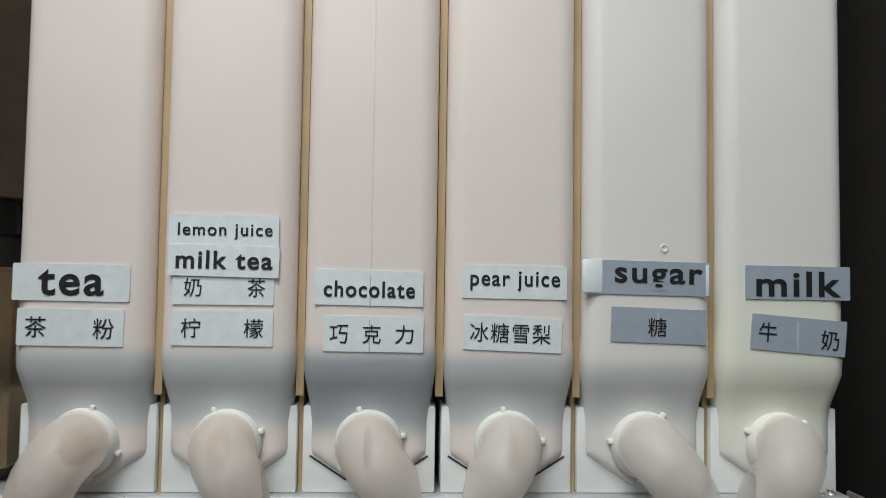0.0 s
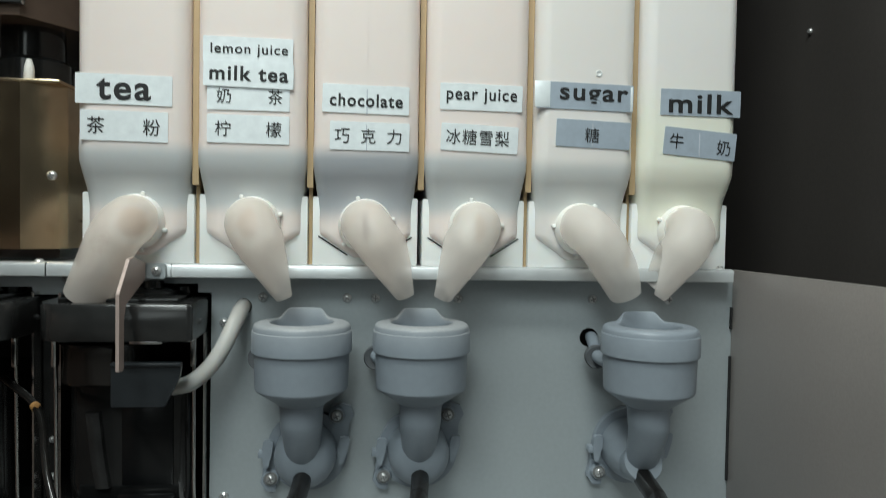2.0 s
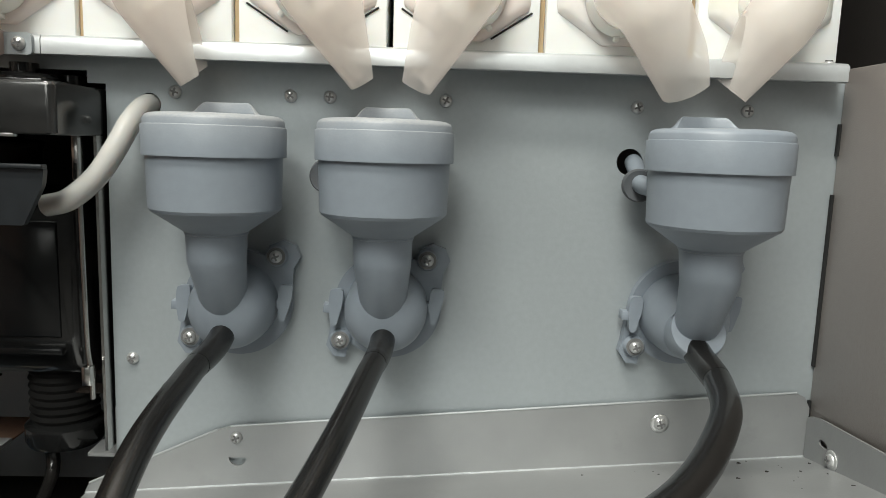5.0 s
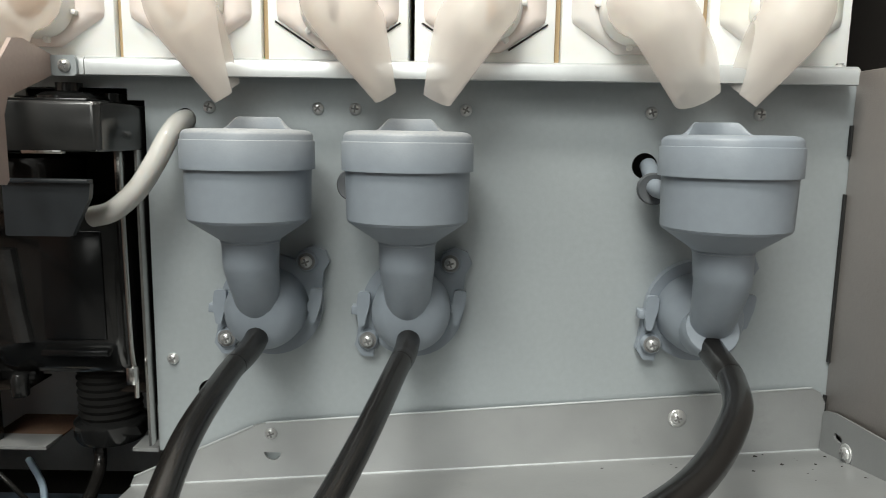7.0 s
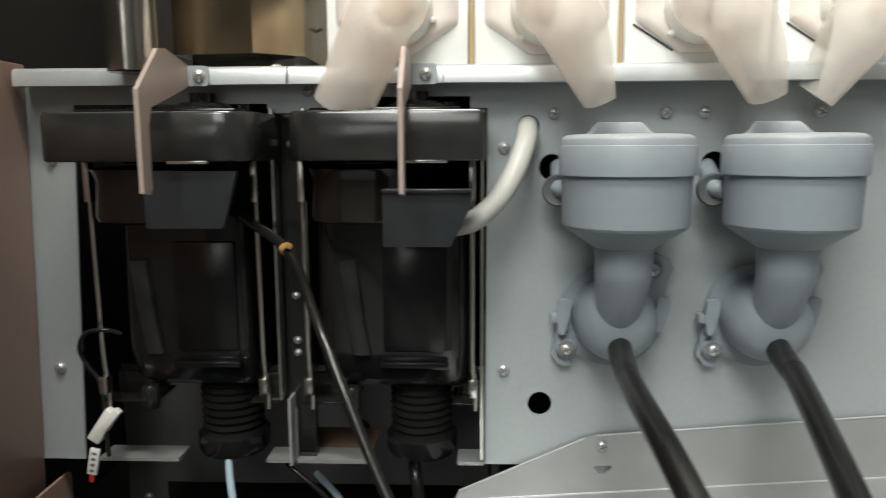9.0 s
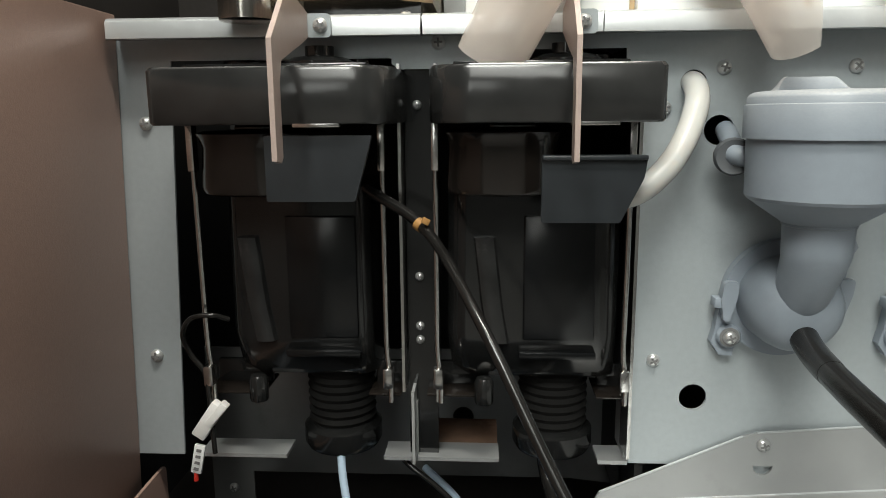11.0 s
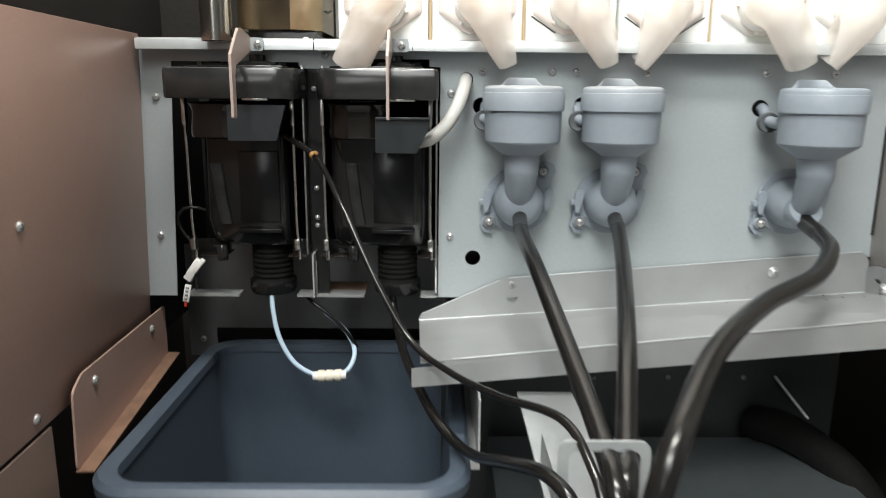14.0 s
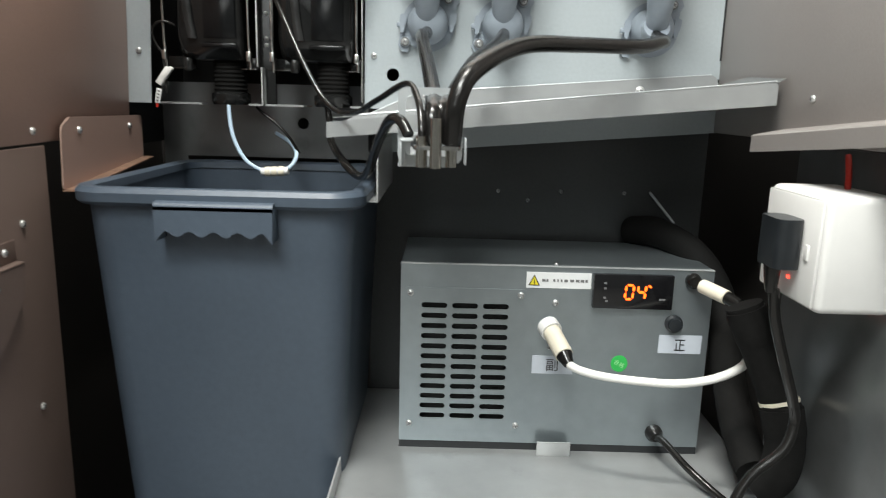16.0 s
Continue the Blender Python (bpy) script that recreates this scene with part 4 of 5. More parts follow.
part("edge", box(-0.2550, -0.2536, 0.412, 0.43, 0.645, 0.80), M_STEEL, post)
part("edge", box(-0.2385, -0.2370, 0.412, 0.43, 0.640, 0.80), M_STEEL, post)
for z in (0.70, 0.675, 0.668, 0.782):
    screw(-0.247, 0.424, z, post, mesh=SCREW_S)
part("edge", box(-0.1465, -0.145, 0.412, 0.43, 0.612, 0.795), M_STEEL, post)
part("edge", box(-0.2508, -0.2494, 0.412, 0.43, 0.607, 0.645), M_ZINC, post)


# ---- steel deflector brackets on the rail ----
def bracket(xp, top_y, tip_y, y_front, xtab, tip_z):
    br = thing("bracket", "bent brown-grey steel bracket screwed to the shelf rail", "bracket", "brackets on the rail")
    out = [(0.4028, 0.8205), (0.4028, 0.8115), (0.395, 0.8085), (y_front + 0.012, 0.798), (y_front + 0.0085, 0.790), (y_front + 0.0085, tip_z + 0.002), (y_front + 0.006, tip_z), (y_front, tip_z + 0.001),
           (y_front, 0.805), (top_y + 0.002, 0.8245), (top_y + 0.010, 0.8255)]
    bm = plate([(y, z) for y, z in out], (), -0.0010, 0.0010)
    part("blade", moved(bm, Matrix.Translation((xp, 0, 0)) @ pose(0, 0, 0, 0, 0, 90)), M_BRACKET, br, "", False)
    part("tab", plate(rounded([(xp, 0.8205), (xp, 0.8105), (xtab, 0.8105), (xtab, 0.8205)], 0.002), (), 0.4008, 0.4027), M_PANEL, br, "", False)
    part("arm", box(xp, xp + 0.019, 0.372, 0.3765, 0.7728, 0.7748, 0.0004), M_STEEL, br)
    screw((xp + xtab) / 2 + 0.001, 0.4008, 0.8155, br, mesh=SCREW)
    return br


bracket(-0.2925, 0.366, 0.345, 0.346, -0.2815, 0.760)
bracket(-0.1815, 0.368, 0.352, 0.352, -0.1680, 0.759)


# ---- grinder parts beside the canisters ----
gr = thing("grinder_chute", "brushed stainless steel grinder chute tube", "chute")
part("tube", lathe([(0.0112, 0.8165), (0.0118, 0.8168), (0.0118, 1.02)], 40, pose(-0.3145, 0.392, 0)), M_STEEL_V, gr)
gb = thing("grinder_housing", "bronze coloured sheet metal grinder housing on the shelf", "grinder")
part("housing", loft([[(-0.305, 0.418, z), (-0.262, 0.412, z), (-0.2395, 0.430, z), (-0.2395, 0.56, z), (-0.305, 0.56, z)] for z in (0.828, 0.936)]), M_BRONZE, gb, "", False)
part("lid", box(-0.306, -0.2385, 0.414, 0.56, 0.936, 0.9385, 0.0008), M_BRONZE, gb)
for z in (0.8765,):
    screw(-0.2465, 0.4225, z, gb)
part("foot", box(-0.30, -0.245, 0.43, 0.55, 0.8197, 0.828), M_BLACK, gb)
hp = thing("bean_hopper", "dark bean hopper in a brown sheet metal holder", "hopper")
part("holder", loft([[(-0.32, 0.412, z), (-0.262, 0.412, z), (-0.2385, 0.448, z), (-0.2385, 0.60, z), (-0.32, 0.60, z)] for z in (0.978, 1.3)]), M_HOPPER, hp, "", False)
part("front", box(-0.318, -0.2600, 0.4085, 0.4125, 0.985, 1.3, 0.001), M_CHARCOAL, hp)
part("edge", box(-0.2598, -0.2588, 0.4080, 0.4130, 0.984, 1.3, 0.0003), M_STEEL, hp)
screw(-0.2655, 0.4085, 1.058, hp, mesh=SCREW_S)
part("neck", lathe([(0.024, 0.9385), (0.024, 0.955), (0.020, 0.958), (0.020, 0.978)], 32, pose(-0.272, 0.455, 0)), M_BLACK, hp)
part("knob", lathe([(0.0026, 0.9385), (0.0034, 0.941), (0.003, 0.948), (0.0016, 0.953)], 14, pose(-0.262, 0.425, 0)), M_CORD, hp)
st = structure("wall_side_panel", box(-0.2385, -0.2265, 0.50, 0.503, 0.8197, 1.0), M_ZINC, "zinc panel beside the canisters", False)


# ---- sloping drip tray ----
tray = thing("drip_tray", "long sloping zinc steel drip tray under the mixing bowls", "tray")
t = 0.0012
bm = bmesh.new()
A, B = Vector((-0.160, 0.4185, 0.5855)), Vector((0.2265, 0.4185, 0.6135))
C, E_ = Vector((0.2275, 0.279, 0.6400)), Vector((-0.1555, 0.282, 0.6000))
up = Vector((0, 0, -t))
vs = [bm.verts.new(p) for p in (A, B, C, E_)] + [bm.verts.new(p + up) for p in (A, B, C, E_)]
for f in ((0, 1, 2, 3), (7, 6, 5, 4), (0, 4, 5, 1), (1, 5, 6, 2), (2, 6, 7, 3), (3, 7, 4, 0)):
    bm.faces.new([vs[i] for i in f])
part("tray_floor", bm, M_TRAY, tray, "", False)
part("back_flange", plate([(-0.161, 0.5855), (0.2265, 0.6135), (0.2265, 0.641), (0.2235, 0.647), (0.2185, 0.6495), (-0.083, 0.6245), (-0.090, 0.6225), (-0.158, 0.5915)],
                          [[(-0.0842, 0.6072)] + [(-0.0795 + 0.0047 * math.cos(radians(a)), 0.6072 + 0.0047 * math.sin(radians(a))) for a in range(-162, 0, 18)] + [(-0.0748, 0.6072)]], 0.4170, 0.4185), M_TRAY, tray, "", False)
bm = bmesh.new()
along = (C - E_).normalized()
lip = [E_ + along * -0.006 + Vector((0, -0.001, -0.0040)), E_ + along * 0.010 + Vector((0, -0.0005, -0.0040)), E_ + along * 0.022, C, C + Vector((-0.0005, -0.0005, -0.0205)), E_ + along * -0.006 + Vector((0, -0.001, -0.0175))]
vs = [bm.verts.new(p) for p in lip] + [bm.verts.new(p + Vector((0, 0.0012, 0))) for p in lip]
bm.faces.new(vs[:6])
bm.faces.new(vs[6:][::-1])
for i in range(6):
    bm.faces.new((vs[i], vs[6 + i], vs[6 + (i + 1) % 6], vs[(i + 1) % 6]))
part("front_lip", bm, M_TRAY, tray, "", False)
# thin beads of lighter steel added as highlights along edges and folds
for p, q in ((Vector((-0.083, 0.4172, 0.6245)), Vector((0.2185, 0.4172, 0.6495))), (Vector((-0.158, 0.4172, 0.5915)), Vector((-0.090, 0.4172, 0.6225))), (A + Vector((0, -0.0016, 0.0004)), B + Vector((0, -0.0016, 0.0004))), (E_ + along * 0.022, C)):
    part("bright_edge", sweep([p, p.lerp(q, 0.5), q], 0.0006, 8, 1), M_RAIL, tray)
part("end_flange", moved(plate(rounded([(0.262, 0.6415), (0.4165, 0.6130), (0.4165, 0.637), (0.405, 0.640), (0.34, 0.645)], 0.003), [slot(0.400, 0.628, 0.008, 0.0035)], -0.0006, 0.0006),
                         Matrix.Translation((0.2262, 0, 0)) @ pose(0, 0, 0, 0, 0, 90)), M_TRAY, tray, "", False)
screw(0.1455, 0.417, 0.6310, tray, mesh=SCREW_W)
screw(-0.0800, 0.417, 0.6185, tray)
screw(0.2256, 0.391, 0.6235, tray, "left", SCREW_W)


# ---- hoses ----
def carried_low(p):
    """Hose points: the nearer to the hose plate, the further they follow its place."""
    w = min(1.0, max(0.0, (0.38 - p[1]) / 0.29)) ** 2
    return (p[0] + 0.0075 * w, p[1] + 0.0095 * w, p[2] - 0.0100 * w)


def hose(name, label, category, points, r, mat, n=8, **kw):
    if name in ("drain_hose", "brewer_hose", "waste_tube"):
        points = [carried_low(p) for p in points]
    bm = sweep(points, r, 18, n, **kw)
    if name not in ("drain_hose", "brewer_hose", "foam_hose"):
        return tagged(part(name, bm, mat), label, category)
    ob = thing(name, label, category, {"drain_hose": "drain hoses", "foam_hose": "foam hoses"}.get(name, ""))
    part("tube", bm, mat, ob)
    way = smooth_path(points, n)
    end = way[1:22] if name == "drain_hose" else way[1:10]
    part("cuff", sweep(end, lambda t: r * (1.02 + 0.07 * max(0.0, 1 - t * 1.02) ** 0.3), 18, 1), mat, ob)
    return ob


HX, HY, HZ = -0.0615, 0.0940, 0.5880
hose("drain_hose", "glossy black rubber drain hose from a mixing bowl", "hose", [(-0.0784, 0.3930, 0.6845), (-0.0788, 0.3840, 0.6806), (-0.0797, 0.3710, 0.6782), (-0.0812, 0.3434, 0.6762), (-0.0800, 0.279, 0.6690), (-0.0742, 0.1989, 0.6455), (-0.0712, 0.134, 0.6275), (-0.0722, 0.0965, 0.6186), (-0.0735, 0.0905, 0.6)], 0.0055, M_RUBBER)
hose("drain_hose", "glossy black rubber drain hose from a mixing bowl", "hose", [(-0.0020, 0.3930, 0.6845), (-0.0024, 0.3840, 0.6806), (-0.0036, 0.3715, 0.6782), (-0.0064, 0.3540, 0.6762), (-0.0184, 0.292, 0.6639), (-0.0403, 0.2001, 0.6483), (-0.0587, 0.1298, 0.6265), (-0.0672, 0.1005, 0.6189), (-0.0682, 0.0985, 0.6)], 0.0055, M_RUBBER)
hose("drain_hose", "thick black rubber drain hose curving from a mixing bowl", "hose", [(0.1464, 0.3860, 0.6850), (0.1466, 0.3740, 0.6808), (0.1468, 0.3620, 0.6782), (0.1460, 0.3490, 0.6756), (0.1340, 0.3154, 0.673), (0.1013, 0.2709, 0.6661), (0.0447, 0.2191, 0.6641), (-0.009, 0.154, 0.6610), (-0.0445, 0.1005, 0.6465), (-0.0574, 0.0850, 0.6280), (-0.0605, 0.0872, 0.6)], 0.0061, M_RUBBER)
bh = hose("brewer_hose", "thin glossy black hose running over the tray corner", "hose", [(-0.2695, 0.4060, 0.7452), (-0.2405, 0.3880, 0.7285), (-0.2160, 0.3440, 0.6990), (-0.1861, 0.3108, 0.6453), (-0.1615, 0.2900, 0.6110), (-0.1364, 0.2514, 0.6060), (-0.113, 0.1904, 0.6189), (-0.0895, 0.1344, 0.6340), (-0.0815, 0.1016, 0.6255), (-0.0790, 0.0840, 0.6104), (-0.0788, 0.0824, 0.6001)], 0.0023, M_RUBBER)
tie = part("cable_tie", sweep([(-0.2445, 0.3915, 0.7312), (-0.2422, 0.3897, 0.7298)], 0.0029, 14, 1), M_TIE, bh, "small amber cable tie")
part("tie_head", moved(box(-0.0016, 0.0016, -0.0012, 0.0012, -0.0014, 0.0014, 0.0004), pose(-0.2405, 0.3862, 0.7328, 0, 30, 20)), M_TIE, bh)
hose("waste_tube", "thin black tube looping from a brewing unit to the hose plate", "tube", [(-0.186, 0.432, 0.615), (-0.182, 0.425, 0.590), (-0.170, 0.36, 0.575), (-0.150, 0.29, 0.563), (-0.134, 0.262, 0.5535), (-0.122, 0.23, 0.560), (-0.110, 0.17, 0.590), (-0.100, 0.128, 0.610), (-0.0925, 0.108, 0.612), (-0.0870, 0.098, 0.604)], 0.0036, M_RUBBER)
bt = hose("blue_tube", "pale blue plastic tube looping down with a white coupling", "tube", [(-0.289, 0.425, 0.618), (-0.288, 0.421, 0.595), (-0.282, 0.415, 0.57), (-0.268, 0.410, 0.548), (-0.247, 0.407, 0.5375), (-0.230, 0.407, 0.5385), (-0.220, 0.412, 0.545), (-0.218, 0.425, 0.556), (-0.230, 0.45, 0.566), (-0.25, 0.47, 0.575)], 0.0021, M_BLUE)
cp = thing("coupling", "cream plastic tube coupling on the pale blue tube", "coupling")
for k in range(3):
    part("ring", sweep([(-0.2475 + 0.0072 * k, 0.407, 0.5375 + 0.0004 * k), (-0.2420 + 0.0072 * k, 0.407, 0.5377 + 0.0004 * k)], 0.0052, 20, 1), M_CREAM, cp)
part("core", sweep([(-0.252, 0.407, 0.5373), (-0.223, 0.407, 0.539)], 0.0040, 18, 1), M_WHITE, cp)
hose("milky_hose", "milky white silicone hose from a brewing unit through the panel", "hose", [(-0.122, 0.435, 0.7905), (-0.1225, 0.418, 0.7900), (-0.1245, 0.404, 0.782), (-0.130, 0.397, 0.768), (-0.138, 0.394, 0.755), (-0.150, 0.393, 0.7445), (-0.162, 0.396, 0.741)], 0.0053, M_MILKTUBE)

# hose plate
pl = thing("hose_plate", "small steel plate with three outlet pipes holding the drain hoses", "bracket")
part("plate", moved(plate(rounded([(-0.0150, -0.011), (0.0150, -0.011), (0.0150, 0.011), (-0.0150, 0.011)], 0.006), (), -0.0012, 0.0012), pose(HX, HY + 0.003, HZ, 90, 0, 0)), M_STEEL, pl)
for dx, dy, h in ((-0.0098, -0.002, 0.007), (-0.0010, -0.007, 0.018), (0.0085, 0.003, 0.006)):
    part("pipe", lathe([(0.0036, -0.012), (0.0036, h)], 20, pose(HX + dx, HY + dy, HZ)), M_STEEL_V, pl)
part("loop", plate(rounded([(-0.0955, 0.5855), (-0.0530, 0.5855), (-0.0530, 0.6345), (-0.0955, 0.6345)], 0.006), [rounded([(-0.0905, 0.5905), (-0.0575, 0.5905), (-0.0575, 0.6295), (-0.0905, 0.6295)], 0.004)], 0.1135, 0.1150, Matrix.Translation((0.0075, 0.0095, -0.010))), M_RAIL, pl, "pale steel hose loop", False)
part("channel", moved(box(-0.0235, -0.0215, -0.004, 0.10, -0.012, 0.004, 0.0008), pose(HX, HY, HZ)), M_RAIL, pl)
part("channel", moved(box(0.0165, 0.0180, -0.004, 0.012, -0.010, 0.006, 0.0006), pose(HX, HY, HZ)), M_RAIL, pl)
part("channel_foot", moved(box(-0.0235, -0.0150, -0.004, 0.10, 0.0035, 0.0050, 0.0004), pose(HX, HY, HZ)), M_RAIL, pl)
part("support", box(-0.0880, -0.0495, 0.1250, 0.290, 0.5730, 0.5755, 0.0005), M_RAIL, pl)


# ---- waste bin ----
binn = thing("waste_bin", "blue-grey plastic waste bin with rolled rim standing under the brewing units", "bin")
outer = [(0.0, -0.335, -0.156, 0.266, 0.460), (0.02, -0.337, -0.154, 0.264, 0.462), (0.500, -0.3545, -0.133, 0.2275, 0.482), (0.532, -0.3560, -0.131, 0.2260, 0.484)]
inner = [(0.532, -0.3530, -0.134, 0.2290, 0.481), (0.02, -0.334, -0.157, 0.267, 0.459)]
part("bucket", loft([round_rect(x0, x1, y0, y1, z, 0.026, 8) for z, x0, x1, y0, y1 in outer + inner]), M_BIN, binn)
rim = []
for z, g in ((0.530, 0.0), (0.5265, 0.006), (0.5295, 0.0092), (0.5370, 0.0096), (0.5410, 0.0065), (0.5418, 0.002), (0.5395, -0.0040), (0.5325, -0.0048)):
    rim.append(round_rect(-0.3560 - g, -0.131 + g, 0.2260 - g, 0.484 + g, z, 0.026 + g * 0.7, 8))
part("rim", loft(rim, False), M_BIN, binn)
HXM = -0.2400


def grip_edge(x):
    return 0.5065 + 0.0024 * math.cos(x * 2 * math.pi / 0.0195)


# grip: a skirt hung from the rim, hollow behind, rounded where it leaves the rim
hz = [(-0.0475, 0.5285), (0.0475, 0.5285), (0.0468, 0.5000), (0.0425, 0.5055)]
hz += [(0.039 - 0.078 * k / 24, grip_edge(0.039 - 0.078 * k / 24)) for k in range(25)]
hz += [(-0.0425, 0.5055), (-0.0468, 0.5000)]
part("handle", plate([(HXM + x, z) for x, z in hz], (), 0.2085, 0.2115), M_BIN, binn, "moulded grip with a wavy lower edge", False)
part("handle_top", loft([[(HXM - 0.0475, y, z), (HXM + 0.0475, y, z), (HXM + 0.0475, y, z - 0.0028), (HXM - 0.0475, y, z - 0.0028)] for y, z in ((0.2085, 0.5285), (0.2092, 0.5305), (0.2115, 0.5320), (0.2190, 0.5325))]), M_BIN, binn)
for x0 in (HXM - 0.0475, HXM + 0.0447):
    part("handle_side", box(x0, x0 + 0.0028, 0.2115, 0.2290, 0.5005, 0.5285, 0.0006), M_BIN, binn)

# angle brackets that guide the bin
gl = thing("bin_guide", "brown-grey steel guide plate with a rusty lower edge beside the bin", "bracket")
part("plate", moved(plate(rounded([(0.250, 0.5405), (0.43, 0.556), (0.43, 0.600), (0.269, 0.6015), (0.254, 0.594)], 0.004), (), -0.0008, 0.0008), Matrix.Translation((-0.3805, 0, 0)) @ pose(0, 0, 0, 0, 0, 90)), M_BROWN, gl, "", False)
part("foot", loft([[(-0.3813, y, z), (-0.3690, y, z), (-0.3690, y, z + 0.0012), (-0.3813, y, z + 0.0012)] for y, z in ((0.250, 0.5393), (0.43, 0.5548))]), M_RUST, gl, "rusty folded foot", False)
screw(-0.3797, 0.285, 0.590, gl, "right")
screw(-0.3797, 0.395, 0.590, gl, "right")
leaned(gl, -0.3805, 2.1, (-0.0075, 0.004, -0.0075))
gr2 = thing("bin_guide", "narrow zinc steel guide plate beside the bin", "bracket")
part("plate", box(-0.1160, -0.1145, 0.268, 0.435, 0.529, 0.579), M_ZINC, gr2)
part("foot", box(-0.1235, -0.1145, 0.268, 0.435, 0.5275, 0.529), M_ZINC, gr2)


# ---- chiller ----
CX0, CX1, CY0, CY1, CZ0, CZ1 = -0.101, 0.197, 0.297, 0.428, 0.2915, 0.4675
ch = thing("water_chiller", "grey zinc steel water chiller with vent slots and red digital display", "chiller")
slots = []
for col in range(3):
    for row in range(12):
        slots.append(slot(-0.0685 + 0.0295 * col, 0.4285 - 0.01 * row, 0.0250, 0.0052))
part("front_panel", plate([(CX0, CZ0), (CX1, CZ0), (CX1, CZ1), (CX0, CZ1)], [[(-0.085, 0.311), (0.008, 0.311), (0.008, 0.434), (-0.085, 0.434)]], CY0, CY0 + 0.0012), M_CHILLER, ch, "", False)
part("vent_panel", plate(rounded([(-0.0965, 0.304), (0.0195, 0.304), (0.0195, 0.4455), (-0.0965, 0.4455)], 0.003), slots, CY0 - 0.0013, CY0 - 0.0001), M_CHILLER, ch, "slotted vent cover", False)
part("top_panel", box(CX0, CX1, CY0 + 0.0012, CY1, CZ1 - 0.0012, CZ1), M_CHILLER, ch, "", False)
part("side_panel", box(CX0, CX0 + 0.0012, CY0 + 0.0012, CY1, CZ0, CZ1 - 0.0012), M_CHILLER, ch, "", False)
part("side_panel", box(CX1 - 0.0012, CX1, CY0 + 0.0012, CY1, CZ0, CZ1 - 0.0012), M_CHILLER, ch, "", False)
part("back_panel", box(CX0, CX1, CY1 - 0.0012, CY1, CZ0, CZ1 - 0.0012), M_CHILLER, ch, "", False)
part("top_fold", box(CX0, CX1, CY0 - 0.0008, CY0 + 0.004, CZ1, CZ1 + 0.0008), M_RAIL, ch, "", False)
part("core", box(-0.09, 0.012, CY0 + 0.015, CY0 + 0.02, 0.30, 0.44), M_VOID, ch, "", False)
part("foot_strip", box(CX0, CX1, CY0 + 0.001, CY1, 0.2836, CZ0), M_SEAL, ch, "", False)
for x, z in ((-0.0915, 0.440), (0.0140, 0.440), (-0.0910, 0.310), (0.0145, 0.310)):
    screw(x, CY0 - 0.0013, z, ch)
screw(0.0475, CY0, 0.4335, ch)
screw(0.0440, CY0, 0.3895, ch, mesh=SCREW_S)
screw(0.0475, 0.305, CZ1, ch, "up", SCREW_S)
disp = part("display", box(0.0815, 0.1575, CY0 - 0.007, CY0 - 0.0002, 0.4310, 0.4635, 0.0012), M_SMOKE, ch, "glossy black display module")


def digit(cx, cz, w, h, on):
    segs = {"a": (0, h, 1), "g": (0, 0, 1), "d": (0, -h, 1), "b": (w, h / 2, 0), "c": (w, -h / 2, 0), "f": (-w, h / 2, 0), "e": (-w, -h / 2, 0)}
    bm = bmesh.new()
    s = 0.0011
    for key in on:
        x, z, flat = segs[key]
        l = (w if flat else h / 2) * 0.84
        pts = [(-l, 0), (-l + s, s), (l - s, s), (l, 0), (l - s, -s), (-l + s, -s)]
        if not flat:
            pts = [(b_, -a_) for a_, b_ in pts]
        bm = join(bm, plate([(cx + x + a_ + (z + b_) * 0.1, cz + z + b_) for a_, b_ in pts], (), CY0 - 0.0076, CY0 - 0.0071))
    return bm


part("digit", digit(0.1155, 0.4475, 0.0036, 0.0066, "abcdef"), M_LED, disp, "glowing red 0", False)
part("digit", digit(0.1270, 0.4475, 0.0036, 0.0066, "fgbc"), M_LED, disp, "glowing red 4", False)
part("unit_mark", join(plate(circle(0.1335, 0.4535, 0.0008, 8), (), CY0 - 0.0076, CY0 - 0.0071), plate([(0.1343, 0.4520), (0.1362, 0.4520), (0.1362, 0.4530), (0.1343, 0.4550)], (), CY0 - 0.0076, CY0 - 0.0071)), M_LED, disp, "glowing degree mark", False)
for x, z in ((0.0925, 0.4555), (0.0925, 0.4505), (0.0925, 0.4415), (0.0945, 0.4385), (0.1455, 0.4410), (0.1485, 0.4410)):
    part("printed_mark", box(x - 0.0013, x + 0.0013, CY0 - 0.0074, CY0 - 0.0071, z - 0.0009, z + 0.0009), M_GREYPRINT, disp, "", False)
wl = part("warning_sticker", plate([(0.0185, 0.4475), (0.0805, 0.4475), (0.0805, 0.4625), (0.0185, 0.4625)], (), CY0 - 0.0006, CY0 - 0.0001), M_PAPER, ch, "white warning sticker", False)
part("triangle", plate([(0.0205, 0.4500), (0.0315, 0.4500), (0.0260, 0.4605)], (), CY0 - 0.0010, CY0 - 0.0007), M_INK, wl, "", False)
part("triangle", plate([(0.0219, 0.4508), (0.0301, 0.4508), (0.0260, 0.4588)], (), CY0 - 0.0013, CY0 - 0.0011), M_YELLOW, wl, "", False)
part("bolt_mark", plate([(0.0256, 0.4518), (0.0266, 0.4518), (0.0263, 0.4565), (0.0257, 0.4565)], (), CY0 - 0.0016, CY0 - 0.0014), M_INK, wl, "", False)
